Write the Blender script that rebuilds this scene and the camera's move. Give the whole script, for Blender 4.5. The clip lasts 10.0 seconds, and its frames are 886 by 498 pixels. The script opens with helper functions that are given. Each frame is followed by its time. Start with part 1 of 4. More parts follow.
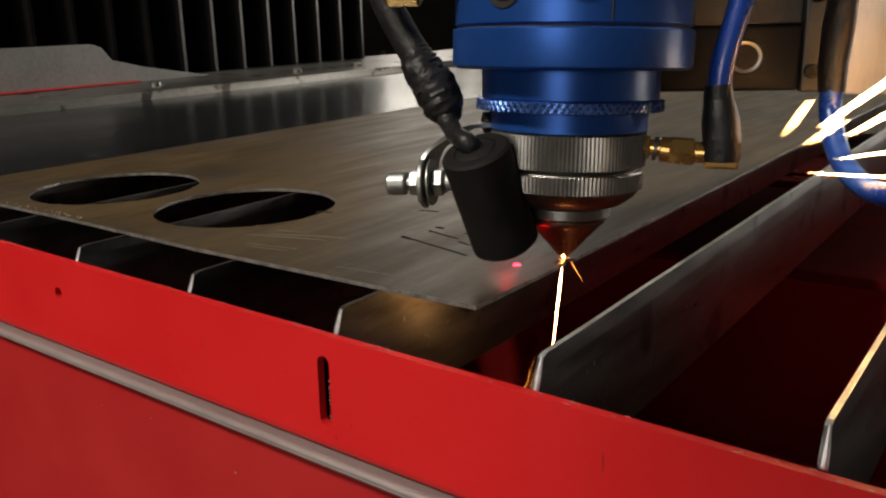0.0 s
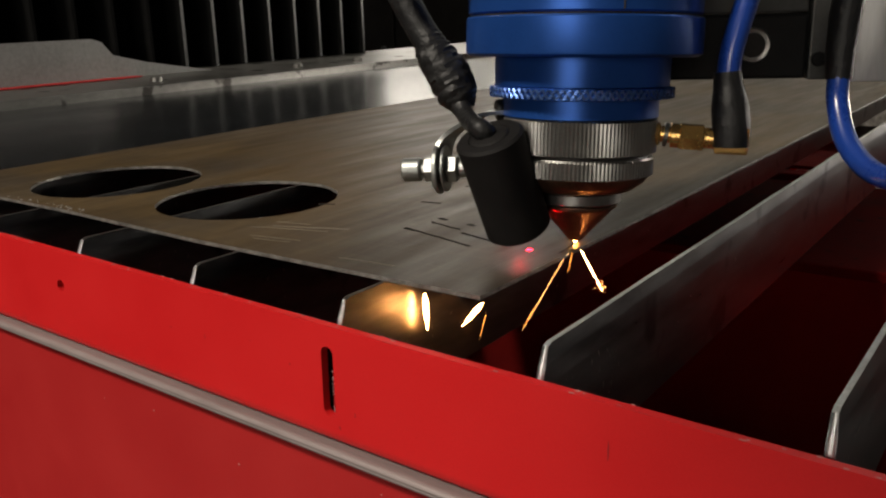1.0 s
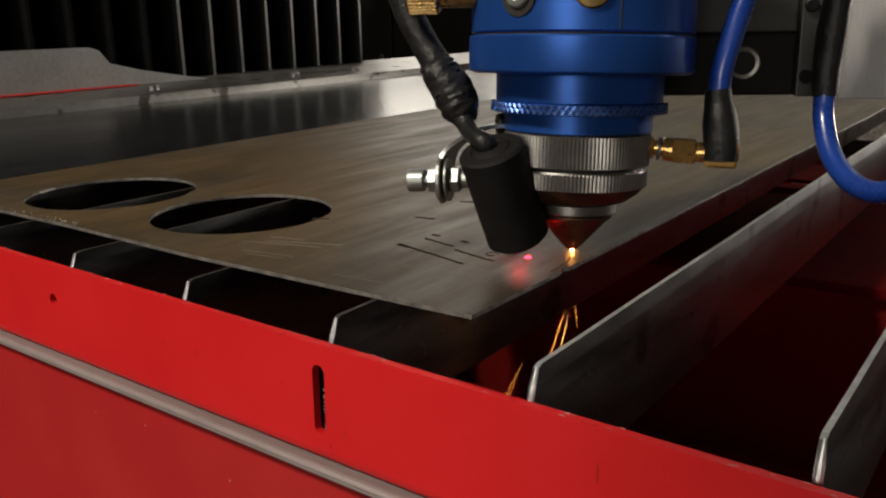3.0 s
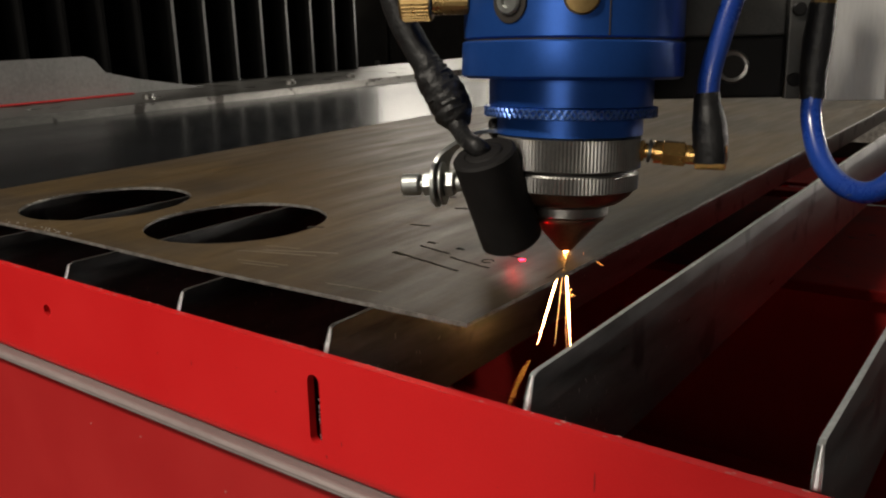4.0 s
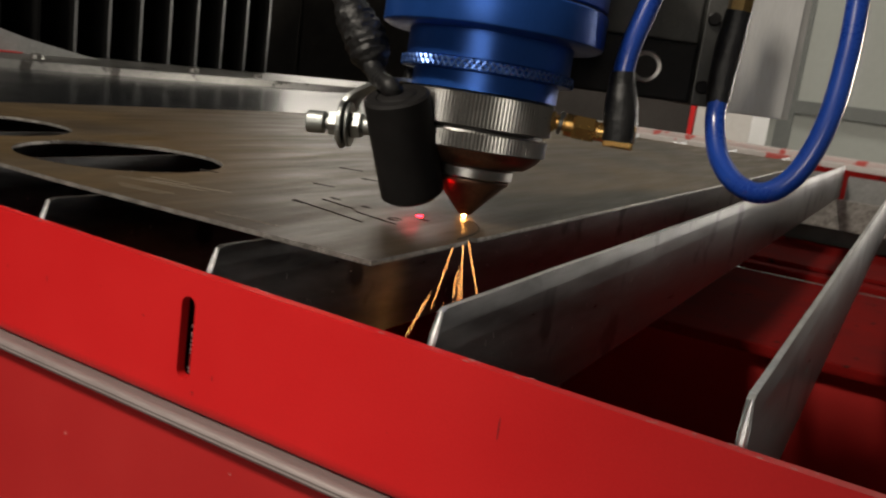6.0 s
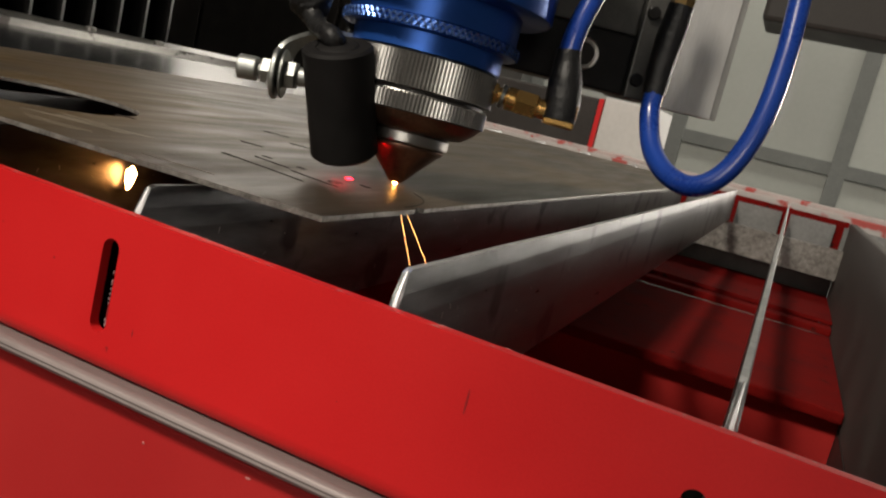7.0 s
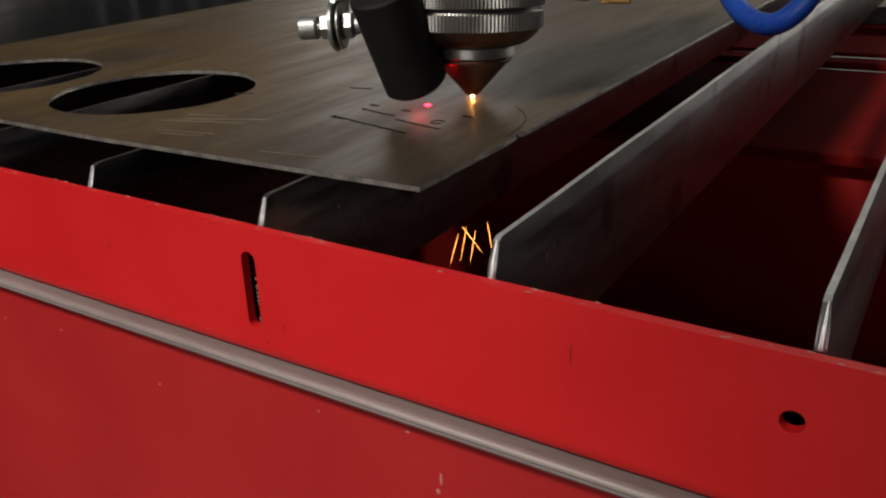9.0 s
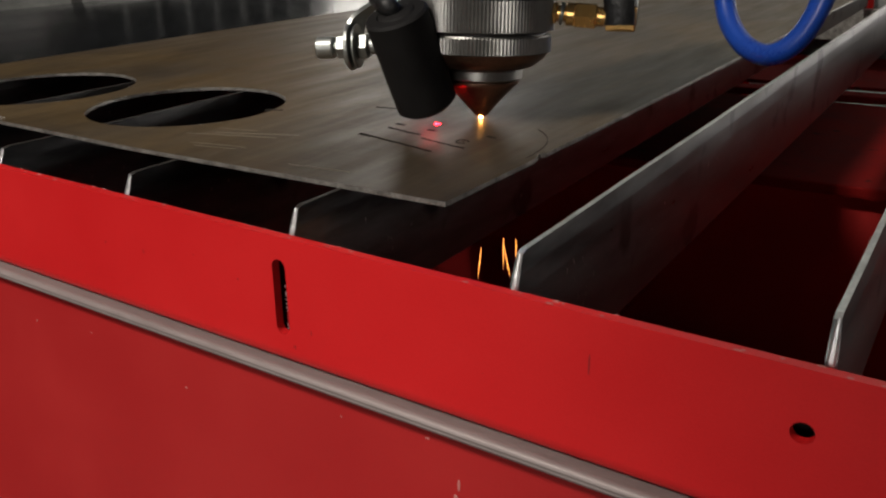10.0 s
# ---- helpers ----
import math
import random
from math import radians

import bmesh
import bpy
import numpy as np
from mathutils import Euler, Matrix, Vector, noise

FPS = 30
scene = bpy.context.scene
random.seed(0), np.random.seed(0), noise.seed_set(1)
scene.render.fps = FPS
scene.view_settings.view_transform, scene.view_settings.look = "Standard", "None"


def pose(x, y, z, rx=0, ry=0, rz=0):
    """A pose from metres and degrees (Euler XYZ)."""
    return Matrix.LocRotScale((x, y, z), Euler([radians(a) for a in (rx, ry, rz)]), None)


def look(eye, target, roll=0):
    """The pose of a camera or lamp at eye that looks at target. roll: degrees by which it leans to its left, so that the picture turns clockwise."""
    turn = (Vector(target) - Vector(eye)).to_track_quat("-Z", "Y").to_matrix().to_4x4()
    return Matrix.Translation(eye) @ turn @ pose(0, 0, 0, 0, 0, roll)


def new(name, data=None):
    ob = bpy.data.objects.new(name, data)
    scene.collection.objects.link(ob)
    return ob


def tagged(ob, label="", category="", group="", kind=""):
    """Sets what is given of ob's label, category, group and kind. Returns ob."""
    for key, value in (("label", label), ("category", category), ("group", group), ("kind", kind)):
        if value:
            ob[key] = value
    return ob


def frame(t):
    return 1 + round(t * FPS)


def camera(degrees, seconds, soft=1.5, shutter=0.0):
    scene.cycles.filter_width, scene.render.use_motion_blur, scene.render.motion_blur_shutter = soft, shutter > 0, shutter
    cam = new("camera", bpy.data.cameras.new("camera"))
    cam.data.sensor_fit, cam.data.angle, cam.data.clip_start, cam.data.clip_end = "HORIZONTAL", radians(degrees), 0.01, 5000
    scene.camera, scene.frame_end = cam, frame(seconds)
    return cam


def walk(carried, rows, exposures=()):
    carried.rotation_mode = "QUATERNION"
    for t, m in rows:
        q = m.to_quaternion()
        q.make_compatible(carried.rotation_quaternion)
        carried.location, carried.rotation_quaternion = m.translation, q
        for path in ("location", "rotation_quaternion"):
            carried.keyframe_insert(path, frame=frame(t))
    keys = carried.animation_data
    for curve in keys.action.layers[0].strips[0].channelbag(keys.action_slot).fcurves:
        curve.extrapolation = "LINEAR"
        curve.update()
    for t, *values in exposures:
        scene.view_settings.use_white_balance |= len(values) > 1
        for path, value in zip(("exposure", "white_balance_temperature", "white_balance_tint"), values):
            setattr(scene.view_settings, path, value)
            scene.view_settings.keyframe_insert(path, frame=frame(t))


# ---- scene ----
import itertools

cam = camera(54.5, 10.0, 2.2, 0.5)
PATH = [
    (0, (0.185, -0.191, 0.096), (-0.955, 1.364, -0.436), -1.5),
    (0.5, (0.184, -0.192, 0.095), (-0.956, 1.362, -0.44), -1.5),
    (1, (0.184, -0.191, 0.094), (-0.957, 1.36, -0.448), -1.7),
    (1.5, (0.183, -0.192, 0.094), (-0.95, 1.366, -0.445), -1.2),
    (2, (0.184, -0.191, 0.095), (-0.954, 1.365, -0.438), -1.1),
    (3.5, (0.185, -0.189, 0.098), (-0.95, 1.374, -0.421), -1.4),
    (4, (0.185, -0.188, 0.098), (-0.949, 1.377, -0.414), -1.7),
    (4.5, (0.185, -0.189, 0.098), (-0.942, 1.385, -0.402), -1.6),
    (5, (0.181, -0.193, 0.085), (-0.915, 1.41, -0.392), -0.2),
    (5.2, (0.183, -0.187, 0.078), (-0.907, 1.422, -0.395), 0.6),
    (5.5, (0.176, -0.192, 0.064), (-0.849, 1.461, -0.401), 3.6),
    (5.7, (0.175, -0.181, 0.066), (-0.814, 1.499, -0.378), 5.0),
    (6.8, (0.15, -0.176, 0.039), (-0.571, 1.662, -0.279), 13.7),
    (7, (0.148, -0.172, 0.044), (-0.542, 1.672, -0.308), 13.5),
    (7.5, (0.146, -0.172, 0.047), (-0.54, 1.654, -0.394), 12.6),
    (7.7, (0.149, -0.177, 0.054), (-0.645, 1.565, -0.527), 9.4),
    (8, (0.163, -0.168, 0.08), (-0.764, 1.433, -0.681), 1.0),
    (8.5, (0.167, -0.17, 0.082), (-0.818, 1.403, -0.663), -1.5),
    (9, (0.167, -0.167, 0.082), (-0.816, 1.395, -0.688), -2.5),
    (9.5, (0.168, -0.172, 0.081), (-0.828, 1.394, -0.664), -1.6),
    (10, (0.169, -0.177, 0.0825), (-0.847, 1.39, -0.6345), -1.2),
]
# the camera opens a little while it dips low; its white balance is slightly warm
EXPOSURES = [(0, 0.06, 7100, 10), (5.5, 0.06, 7100, 10), (6.8, 0.16, 7100, 10), (7.5, 0.18, 7100, 10), (8.0, 0.02, 6700, 10), (10, 0.02, 6700, 10)]
walk(cam, [(t, look(eye, target, roll)) for t, eye, target, roll in PATH], EXPOSURES)

# ---------------------------------------------------------------- world and light
world = bpy.data.worlds.new("hall_air")
scene.world = world
world.use_nodes = True
world.node_tree.nodes["Background"].inputs["Color"].default_value = (0.6, 0.58, 0.56, 1)
world.node_tree.nodes["Background"].inputs["Strength"].default_value = 0.12


def area_lamp(name, eye, target, size, watts, colour):
    data = bpy.data.lights.new(name, "AREA")
    data.shape, data.size, data.size_y = "RECTANGLE", size[0], size[1]
    data.energy, data.color = watts, colour
    lamp = new(name, data)
    lamp.matrix_world = look(eye, target)
    return lamp


area_lamp("hall_lamp_front", (-0.65, -2.1, 2.5), (0.0, 0.1, 0.0), (0.4, 0.4), 100, (1.0, 0.95, 0.88))
# added soft fill from the south, where the wall has no window
area_lamp("south_fill", (0.9, -4.9, 0.75), (0.3, 0.0, 0.3), (2.4, 1.1), 45, (1.0, 0.97, 0.93))
area_lamp("north_wall_washer", (0.4, 3.2, 2.9), (0.4, 4.2, 0.9), (4.0, 0.4), 48, (1.0, 0.99, 0.95))
area_lamp("north_east_window_daylight", (1.6, 4.1, 0.42), (0.05, 0.4, 0.0), (1.1, 0.7), 72, (1.0, 0.97, 0.93))


# ---------------------------------------------------------------- materials
def nodes_of(name):
    m = bpy.data.materials.new(name)
    m.use_nodes = True
    return m, m.node_tree.nodes, m.node_tree.links, m.node_tree.nodes["Principled BSDF"]


def coords(n, l, scale, stretch=(1, 1, 1)):
    tc, mp = n.new("ShaderNodeTexCoord"), n.new("ShaderNodeMapping")
    mp.inputs["Scale"].default_value = [scale * s for s in stretch]
    l.new(tc.outputs["Object"], mp.inputs["Vector"])
    return mp.outputs["Vector"]


def noise_tex(n, l, vec, scale=1.0, detail=5, rough=0.6):
    t = n.new("ShaderNodeTexNoise")
    t.inputs["Scale"].default_value, t.inputs["Detail"].default_value, t.inputs["Roughness"].default_value = scale, detail, rough
    l.new(vec, t.inputs["Vector"])
    return t.outputs["Fac"]


def ramp(n, l, fac, *stops):
    r = n.new("ShaderNodeValToRGB")
    els = r.color_ramp.elements
    while len(els) < len(stops):
        els.new(0.5)
    for e, (p, c) in zip(els, stops):
        e.position = p
        e.color = (*c, 1) if len(c) == 3 else c
    l.new(fac, r.inputs["Fac"])
    return r.outputs["Color"]


def grey(v):
    return (v, v, v)


def surface(name, a, b, rough=(0.4, 0.6), metal=0.0, grain=300, big=12, stretch=(1, 1, 1), bump=0.15, depth=0.0004, coat=0.0, spots=None, spec=0.5):
    """Two tones mixed at two scales, with the gloss varied and a fine relief."""
    m, n, l, p = nodes_of(name)
    fine = noise_tex(n, l, coords(n, l, grain, stretch), 1, 4)
    wide = noise_tex(n, l, coords(n, l, big, stretch), 1, 6, 0.65)
    mix = n.new("ShaderNodeMix")
    mix.inputs["Factor"].default_value = 0.35
    l.new(wide, mix.inputs[2])
    l.new(fine, mix.inputs[3])
    col = ramp(n, l, mix.outputs[0], (0.33, a), (0.67, b))
    if spots:
        sp = noise_tex(n, l, coords(n, l, spots[0]), 1, 3, 0.5)
        mask = ramp(n, l, sp, (spots[1], grey(0)), (spots[1] + 0.05, grey(1)))
        mc = n.new("ShaderNodeMix")
        mc.data_type = "RGBA"
        l.new(mask, mc.inputs["Factor"])
        l.new(col, mc.inputs["A"])
        mc.inputs["B"].default_value = (*spots[2], 1)
        col = mc.outputs["Result"]
    l.new(col, p.inputs["Base Color"])
    l.new(ramp(n, l, mix.outputs[0], (0.3, grey(rough[0])), (0.7, grey(rough[1]))), p.inputs["Roughness"])
    p.inputs["Metallic"].default_value = metal
    p.inputs["Coat Weight"].default_value = coat
    p.inputs["Specular IOR Level"].default_value = spec
    p.inputs["Coat Roughness"].default_value = 0.15
    bm = n.new("ShaderNodeBump")
    bm.inputs["Strength"].default_value, bm.inputs["Distance"].default_value = bump, depth
    l.new(fine, bm.inputs["Height"])
    l.new(bm.outputs["Normal"], p.inputs["Normal"])
    return m


def glow(name, colour, strength):
    m, n, l, p = nodes_of(name)
    p.inputs["Base Color"].default_value = (*colour, 1)
    p.inputs["Emission Color"].default_value = (*colour, 1)
    p.inputs["Emission Strength"].default_value = strength
    return m


def sheet_material():
    """Hot-rolled steel: brown-grey mill scale in broad soft clouds, ochre rust in places, fine brushing across it."""
    m, n, l, p = nodes_of("rolled_steel")
    cloud = noise_tex(n, l, coords(n, l, 7, (1.3, 0.8, 1)), 1, 4, 0.5)
    rusty = noise_tex(n, l, coords(n, l, 5.5, (1.0, 0.7, 1)), 1, 6, 0.62)
    fine = noise_tex(n, l, coords(n, l, 900), 1, 3)
    base = ramp(n, l, cloud, (0.3, (0.036, 0.026, 0.017)), (0.5, (0.059, 0.043, 0.028)), (0.7, (0.088, 0.065, 0.042)))
    rust = ramp(n, l, rusty, (0.47, grey(0)), (0.66, grey(0.8)))
    mc = n.new("ShaderNodeMix")
    mc.data_type = "RGBA"
    l.new(rust, mc.inputs["Factor"])
    l.new(base, mc.inputs["A"])
    mc.inputs["B"].default_value = (0.115, 0.072, 0.027, 1)

    def brush(x, y):
        return noise_tex(n, l, coords(n, l, 1, (x, y, 1)), 1, 4, 0.6)
    brushed = brush(26, 560)
    mottle = noise_tex(n, l, coords(n, l, 130), 1, 5, 0.7)
    ms = n.new("ShaderNodeMix")
    ms.inputs["Factor"].default_value = 0.45
    l.new(brushed, ms.inputs[2])
    l.new(mottle, ms.inputs[3])
    col = mc.outputs["Result"]
    rolled = brush(170, 7)
    for fac, lo, hi in ((ms.outputs[0], 0.78, 1.2), (rolled, 0.86, 1.16)):
        mg = n.new("ShaderNodeMix")
        mg.data_type, mg.blend_type = "RGBA", "MULTIPLY"
        mg.inputs["Factor"].default_value = 1.0
        l.new(col, mg.inputs["A"])
        l.new(ramp(n, l, fac, (0.36, grey(lo)), (0.64, grey(hi))), mg.inputs["B"])
        col = mg.outputs["Result"]
    l.new(col, p.inputs["Base Color"])
    p.inputs["Metallic"].default_value = 0.12
    p.inputs["Specular IOR Level"].default_value = 0.32
    smear = brush(70, 9)
    l.new(ramp(n, l, smear, (0.35, grey(0.4)), (0.65, grey(0.58))), p.inputs["Roughness"])
    bm = n.new("ShaderNodeBump")
    bm.inputs["Strength"].default_value, bm.inputs["Distance"].default_value = 0.12, 0.0003
    l.new(fine, bm.inputs["Height"])
    l.new(bm.outputs["Normal"], p.inputs["Normal"])
    return m


RED = surface("red_enamel", (0.60, 0.010, 0.013), (0.69, 0.017, 0.019), (0.42, 0.55), 0, 1400, 18, bump=0.06, spots=(230, 0.76, (0.3, 0.012, 0.012)), spec=0.35)
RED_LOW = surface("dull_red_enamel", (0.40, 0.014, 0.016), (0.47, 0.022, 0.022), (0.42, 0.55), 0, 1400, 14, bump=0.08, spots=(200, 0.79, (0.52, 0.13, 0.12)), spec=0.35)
CHIP = surface("chipped_primer", (0.5, 0.12, 0.11), (0.6, 0.25, 0.23), (0.5, 0.7), 0, 900, 300, bump=0.2)
RED_DARK = surface("smeared_red", (0.3, 0.01, 0.012), (0.36, 0.014, 0.015), (0.5, 0.6), 0, 900, 300, bump=0.1)
# tray red far below the panel's red: the bed's inner shade is in it
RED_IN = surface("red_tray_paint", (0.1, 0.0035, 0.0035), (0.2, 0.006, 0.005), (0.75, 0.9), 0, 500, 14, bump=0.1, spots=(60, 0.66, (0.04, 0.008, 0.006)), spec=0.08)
RED_PIT = surface("hopper_paint", (0.34, 0.018, 0.017), (0.44, 0.024, 0.022), (0.6, 0.8), 0, 500, 14, bump=0.1, spec=0.15)
SHEET = sheet_material()
SLAT = surface("slat_steel", (0.075, 0.076, 0.08), (0.28, 0.281, 0.288), (0.26, 0.4), 0.95, 170, 22, (1, 0.22, 1), bump=0.05, spots=(24, 0.58, (0.05, 0.05, 0.056)))
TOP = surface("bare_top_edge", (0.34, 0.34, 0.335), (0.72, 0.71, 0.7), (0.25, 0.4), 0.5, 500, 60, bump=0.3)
CUT = surface("cut_edge_steel", (0.62, 0.63, 0.65), (0.85, 0.85, 0.86), (0.25, 0.5), 0.9, 1500, 300, bump=0.5)
SHEET_EDGE = surface("sheared_edge", (0.1, 0.092, 0.085), (0.42, 0.4, 0.37), (0.3, 0.45), 0.5, 900, 160, bump=0.4)
TRIM = surface("dull_aluminium_trim", (0.2, 0.165, 0.16), (0.31, 0.265, 0.258), (0.44, 0.6), 0.2, 900, 25, (0.1, 1, 1), bump=0.1)
RUBBER = surface("black_rubber", (0.006, 0.0055, 0.0055), (0.013, 0.012, 0.012), (0.6, 0.8), 0, 1200, 90, bump=0.25, spec=0.2)
SHRINK = surface("black_heat_shrink", (0.008, 0.008, 0.009), (0.018, 0.018, 0.018), (0.3, 0.5), 0, 500, 140, bump=0.5, depth=0.001, spec=0.35)
BLUE = surface("blue_anodised", (0.014, 0.078, 0.34), (0.02, 0.108, 0.46), (0.28, 0.4), 0.6, 1500, 40, bump=0.05)
STEEL = surface("brushed_stainless", (0.3, 0.29, 0.275), (0.48, 0.465, 0.44), (0.25, 0.4), 0.95, 900, 60, bump=0.12)
ZINC = surface("zinc_plated_steel", (0.3, 0.31, 0.3), (0.46, 0.48, 0.455), (0.32, 0.5), 0.9, 900, 120, bump=0.15)
COPPER = surface("sooted_copper", (0.16, 0.088, 0.062), (0.37, 0.21, 0.145), (0.25, 0.45), 0.9, 800, 90, bump=0.15)
BRASS = surface("brass", (0.34, 0.21, 0.08), (0.5, 0.35, 0.15), (0.22, 0.38), 0.95, 900, 90, bump=0.1)
GOLD = surface("gold_plating", (0.8, 0.43, 0.13), (0.95, 0.58, 0.2), (0.18, 0.3), 0.75, 900, 90, bump=0.05)
# paler copy of the blue: highlights on the knurled ridges are in its colour
BLUE_GLINT = surface("glinting_blue_anodising", (0.05, 0.12, 0.4), (0.14, 0.26, 0.6), (0.2, 0.32), 0.8, 900, 200, bump=0.1)
HOSE = surface("blue_polyurethane", (0.006, 0.035, 0.24), (0.012, 0.06, 0.34), (0.24, 0.34), 0, 900, 50, bump=0.05, coat=0.3)
BLACK = surface("black_anodised", (0.006, 0.006, 0.006), (0.014, 0.013, 0.013), (0.35, 0.5), 0.2, 900, 60, bump=0.1, spec=0.3)
PLATE = surface("milled_aluminium", (0.52, 0.52, 0.51), (0.68, 0.68, 0.67), (0.3, 0.45), 0.3, 900, 30, (1, 1, 0.15), bump=0.1)
DARKPLATE = surface("grey_cast_plate", (0.06, 0.06, 0.058), (0.11, 0.108, 0.1), (0.4, 0.6), 0.4, 600, 40, bump=0.2)
LEDGE = surface("dark_steel_ledge", (0.008, 0.009, 0.011), (0.026, 0.028, 0.031), (0.15, 0.28), 0.4, 300, 16, (1, 0.3, 1), bump=0.1, spots=(45, 0.7, (0.12, 0.12, 0.115)))
RAIL = surface("ground_rail_steel", (0.12, 0.118, 0.112), (0.28, 0.275, 0.26), (0.25, 0.45), 0.8, 300, 14, (1, 0.3, 1), bump=0.1, spots=(30, 0.62, (0.05, 0.046, 0.042)))
GUARD = surface("pale_guard_paint", (0.14, 0.14, 0.138), (0.28, 0.28, 0.275), (0.35, 0.5), 0.2, 200, 9, bump=0.1)
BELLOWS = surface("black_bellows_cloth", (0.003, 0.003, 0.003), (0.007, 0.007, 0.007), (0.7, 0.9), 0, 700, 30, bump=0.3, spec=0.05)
FOLD = surface("pale_bellows_fold", (0.03, 0.03, 0.03), (0.1, 0.1, 0.1), (0.35, 0.55), 0.2, 300, 40, bump=0.3)
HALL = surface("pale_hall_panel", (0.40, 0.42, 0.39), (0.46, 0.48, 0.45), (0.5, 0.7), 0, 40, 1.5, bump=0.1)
# end plate's grey-brown is darkened to hold the shade it stands in
END_SHADE = surface("shaded_end_plate", (0.05, 0.042, 0.038), (0.11, 0.098, 0.09), (0.5, 0.7), 0.1, 200, 9, bump=0.1)
FAR_RAIL = surface("chipped_white_rail", (0.36, 0.34, 0.33), (0.52, 0.49, 0.47), (0.45, 0.6), 0, 100, 8, bump=0.1, spots=(26, 0.56, (0.4, 0.06, 0.05)))
MULLION = surface("grey_mullion", (0.14, 0.15, 0.145), (0.2, 0.21, 0.2), (0.5, 0.6), 0.1, 60, 4, bump=0.1)
# darker copy of the hall paint: shade of unseen walls and ceiling is in it
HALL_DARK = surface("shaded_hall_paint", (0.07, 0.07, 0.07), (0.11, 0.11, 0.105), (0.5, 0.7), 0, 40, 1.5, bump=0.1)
FLOOR = surface("hall_concrete", (0.08, 0.08, 0.078), (0.14, 0.14, 0.135), (0.4, 0.7), 0, 60, 2, bump=0.2)
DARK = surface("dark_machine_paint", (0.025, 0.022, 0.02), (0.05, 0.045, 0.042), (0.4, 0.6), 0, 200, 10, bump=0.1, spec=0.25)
# soot of kerf and engraving; also the black shade inside the panel's holes
SOOT_SHADE = surface("kerf_soot_and_hole_shade", (0.008, 0.007, 0.006), (0.02, 0.017, 0.014), (0.6, 0.8), 0, 900, 200, bump=0.4, spec=0.1)
SCRATCH = surface("bare_scratch", (0.24, 0.21, 0.17), (0.36, 0.32, 0.27), (0.3, 0.45), 0.7, 900, 200, bump=0.1)
WHITE = surface("white_panel_and_gleam", (0.55, 0.55, 0.53), (0.68, 0.68, 0.66), (0.4, 0.6), 0, 100, 6, bump=0.1)
DAYLIGHT = glow("window_daylight", (1.0, 0.97, 0.92), 3.7)
SPARK = glow("white_hot_metal", (1.0, 0.43, 0.14), 9)
SPARK_DIM = glow("orange_hot_metal", (1.0, 0.33, 0.07), 5.0)
SPARK_STRAY = glow("blazing_spark", (1.0, 0.5, 0.18), 120)
SPARK_JET = glow("molten_jet", (1.0, 0.47, 0.16), 65)
SPARK_HOT = glow("slag_and_reflection_glow", (1.0, 0.42, 0.12), 80)
FLAME = glow("cut_flame_light", (1.0, 0.42, 0.1), 240)
DOT = glow("red_pointer_spot", (1.0, 0.004, 0.012), 80)
LENS = glow("red_pointer_lens", (1.0, 0.01, 0.03), 22)


# ---------------------------------------------------------------- mesh helpers
def link(name, bm, mat, parent=None, label="", smooth=False, bevel=0.0):
    if bevel:
        bmesh.ops.bevel(bm, geom=[e for e in bm.edges if len(e.link_faces) == 2 and e.calc_face_angle(0) > 0.6], offset=bevel, segments=2, affect="EDGES", profile=0.6)
    bmesh.ops.recalc_face_normals(bm, faces=bm.faces)
    me = bpy.data.meshes.new(name)
    bm.to_mesh(me)
    bm.free()
    mats = mat if isinstance(mat, (list, tuple)) else [mat]
    for k in mats:
        me.materials.append(k)
    if smooth:
        for f in me.polygons:
            f.use_smooth = True
        me.set_sharp_from_angle(angle=radians(35))
    ob = new(name, me)
    if parent:
        ob.parent = parent
    if label:
        ob["label"] = label
    return ob


def part(name, bm, material, parent, label="", smooth=False, bevel=0.0):
    return link(name, bm, material, parent, label, smooth, bevel)


def add_box(bm, x0, x1, y0, y1, z0, z1, m=None):
    r = bmesh.ops.create_cube(bm, size=1)["verts"]
    for v in r:
        v.co = Vector(((x0 + x1) / 2 + v.co.x * (x1 - x0), (y0 + y1) / 2 + v.co.y * (y1 - y0), (z0 + z1) / 2 + v.co.z * (z1 - z0)))
    if m:
        bmesh.ops.transform(bm, matrix=m, verts=r)
    return r


def box(x0, x1, y0, y1, z0, z1, m=None):
    bm = bmesh.new()
    add_box(bm, x0, x1, y0, y1, z0, z1, m)
    return bm


def lathe(profile, seg=64, m=None, teeth=0.0, rows=None, bm=None):
    """Turn (radius, height) pairs about z. teeth: depth of straight knurling on the rows named."""
    bm = bm or bmesh.new()
    rings = []
    for k, (r, z) in enumerate(profile):
        ring = []
        for i in range(seg):
            a = 2 * math.pi * i / seg
            rr = r - (teeth if rows and k in rows and i % 2 else 0)
            ring.append(bm.verts.new((rr * math.cos(a), rr * math.sin(a), z)))
        rings.append(ring)
    for a, b in zip(rings, rings[1:]):
        for i in range(seg):
            j = (i + 1) % seg
            bm.faces.new((a[i], a[j], b[j], b[i]))
    bm.faces.new(rings[0][::-1])
    bm.faces.new(rings[-1])
    if m:
        bmesh.ops.transform(bm, matrix=m, verts=[v for ring in rings for v in ring])
    return bm


def along(a, b):
    """A pose at a whose z axis points to b."""
    d = Vector(b) - Vector(a)
    return Matrix.Translation(a) @ d.to_track_quat("Z", "Y").to_matrix().to_4x4(), d.length


def rod(a, b, r, seg=24, chamfer=0.0, bm=None):
    m, n = along(a, b)
    c = min(chamfer, r * 0.6)
    prof = [(r - c, 0), (r, c), (r, n - c), (r - c, n)] if c else [(r, 0), (r, n)]
    return lathe(prof, seg, m, bm=bm)


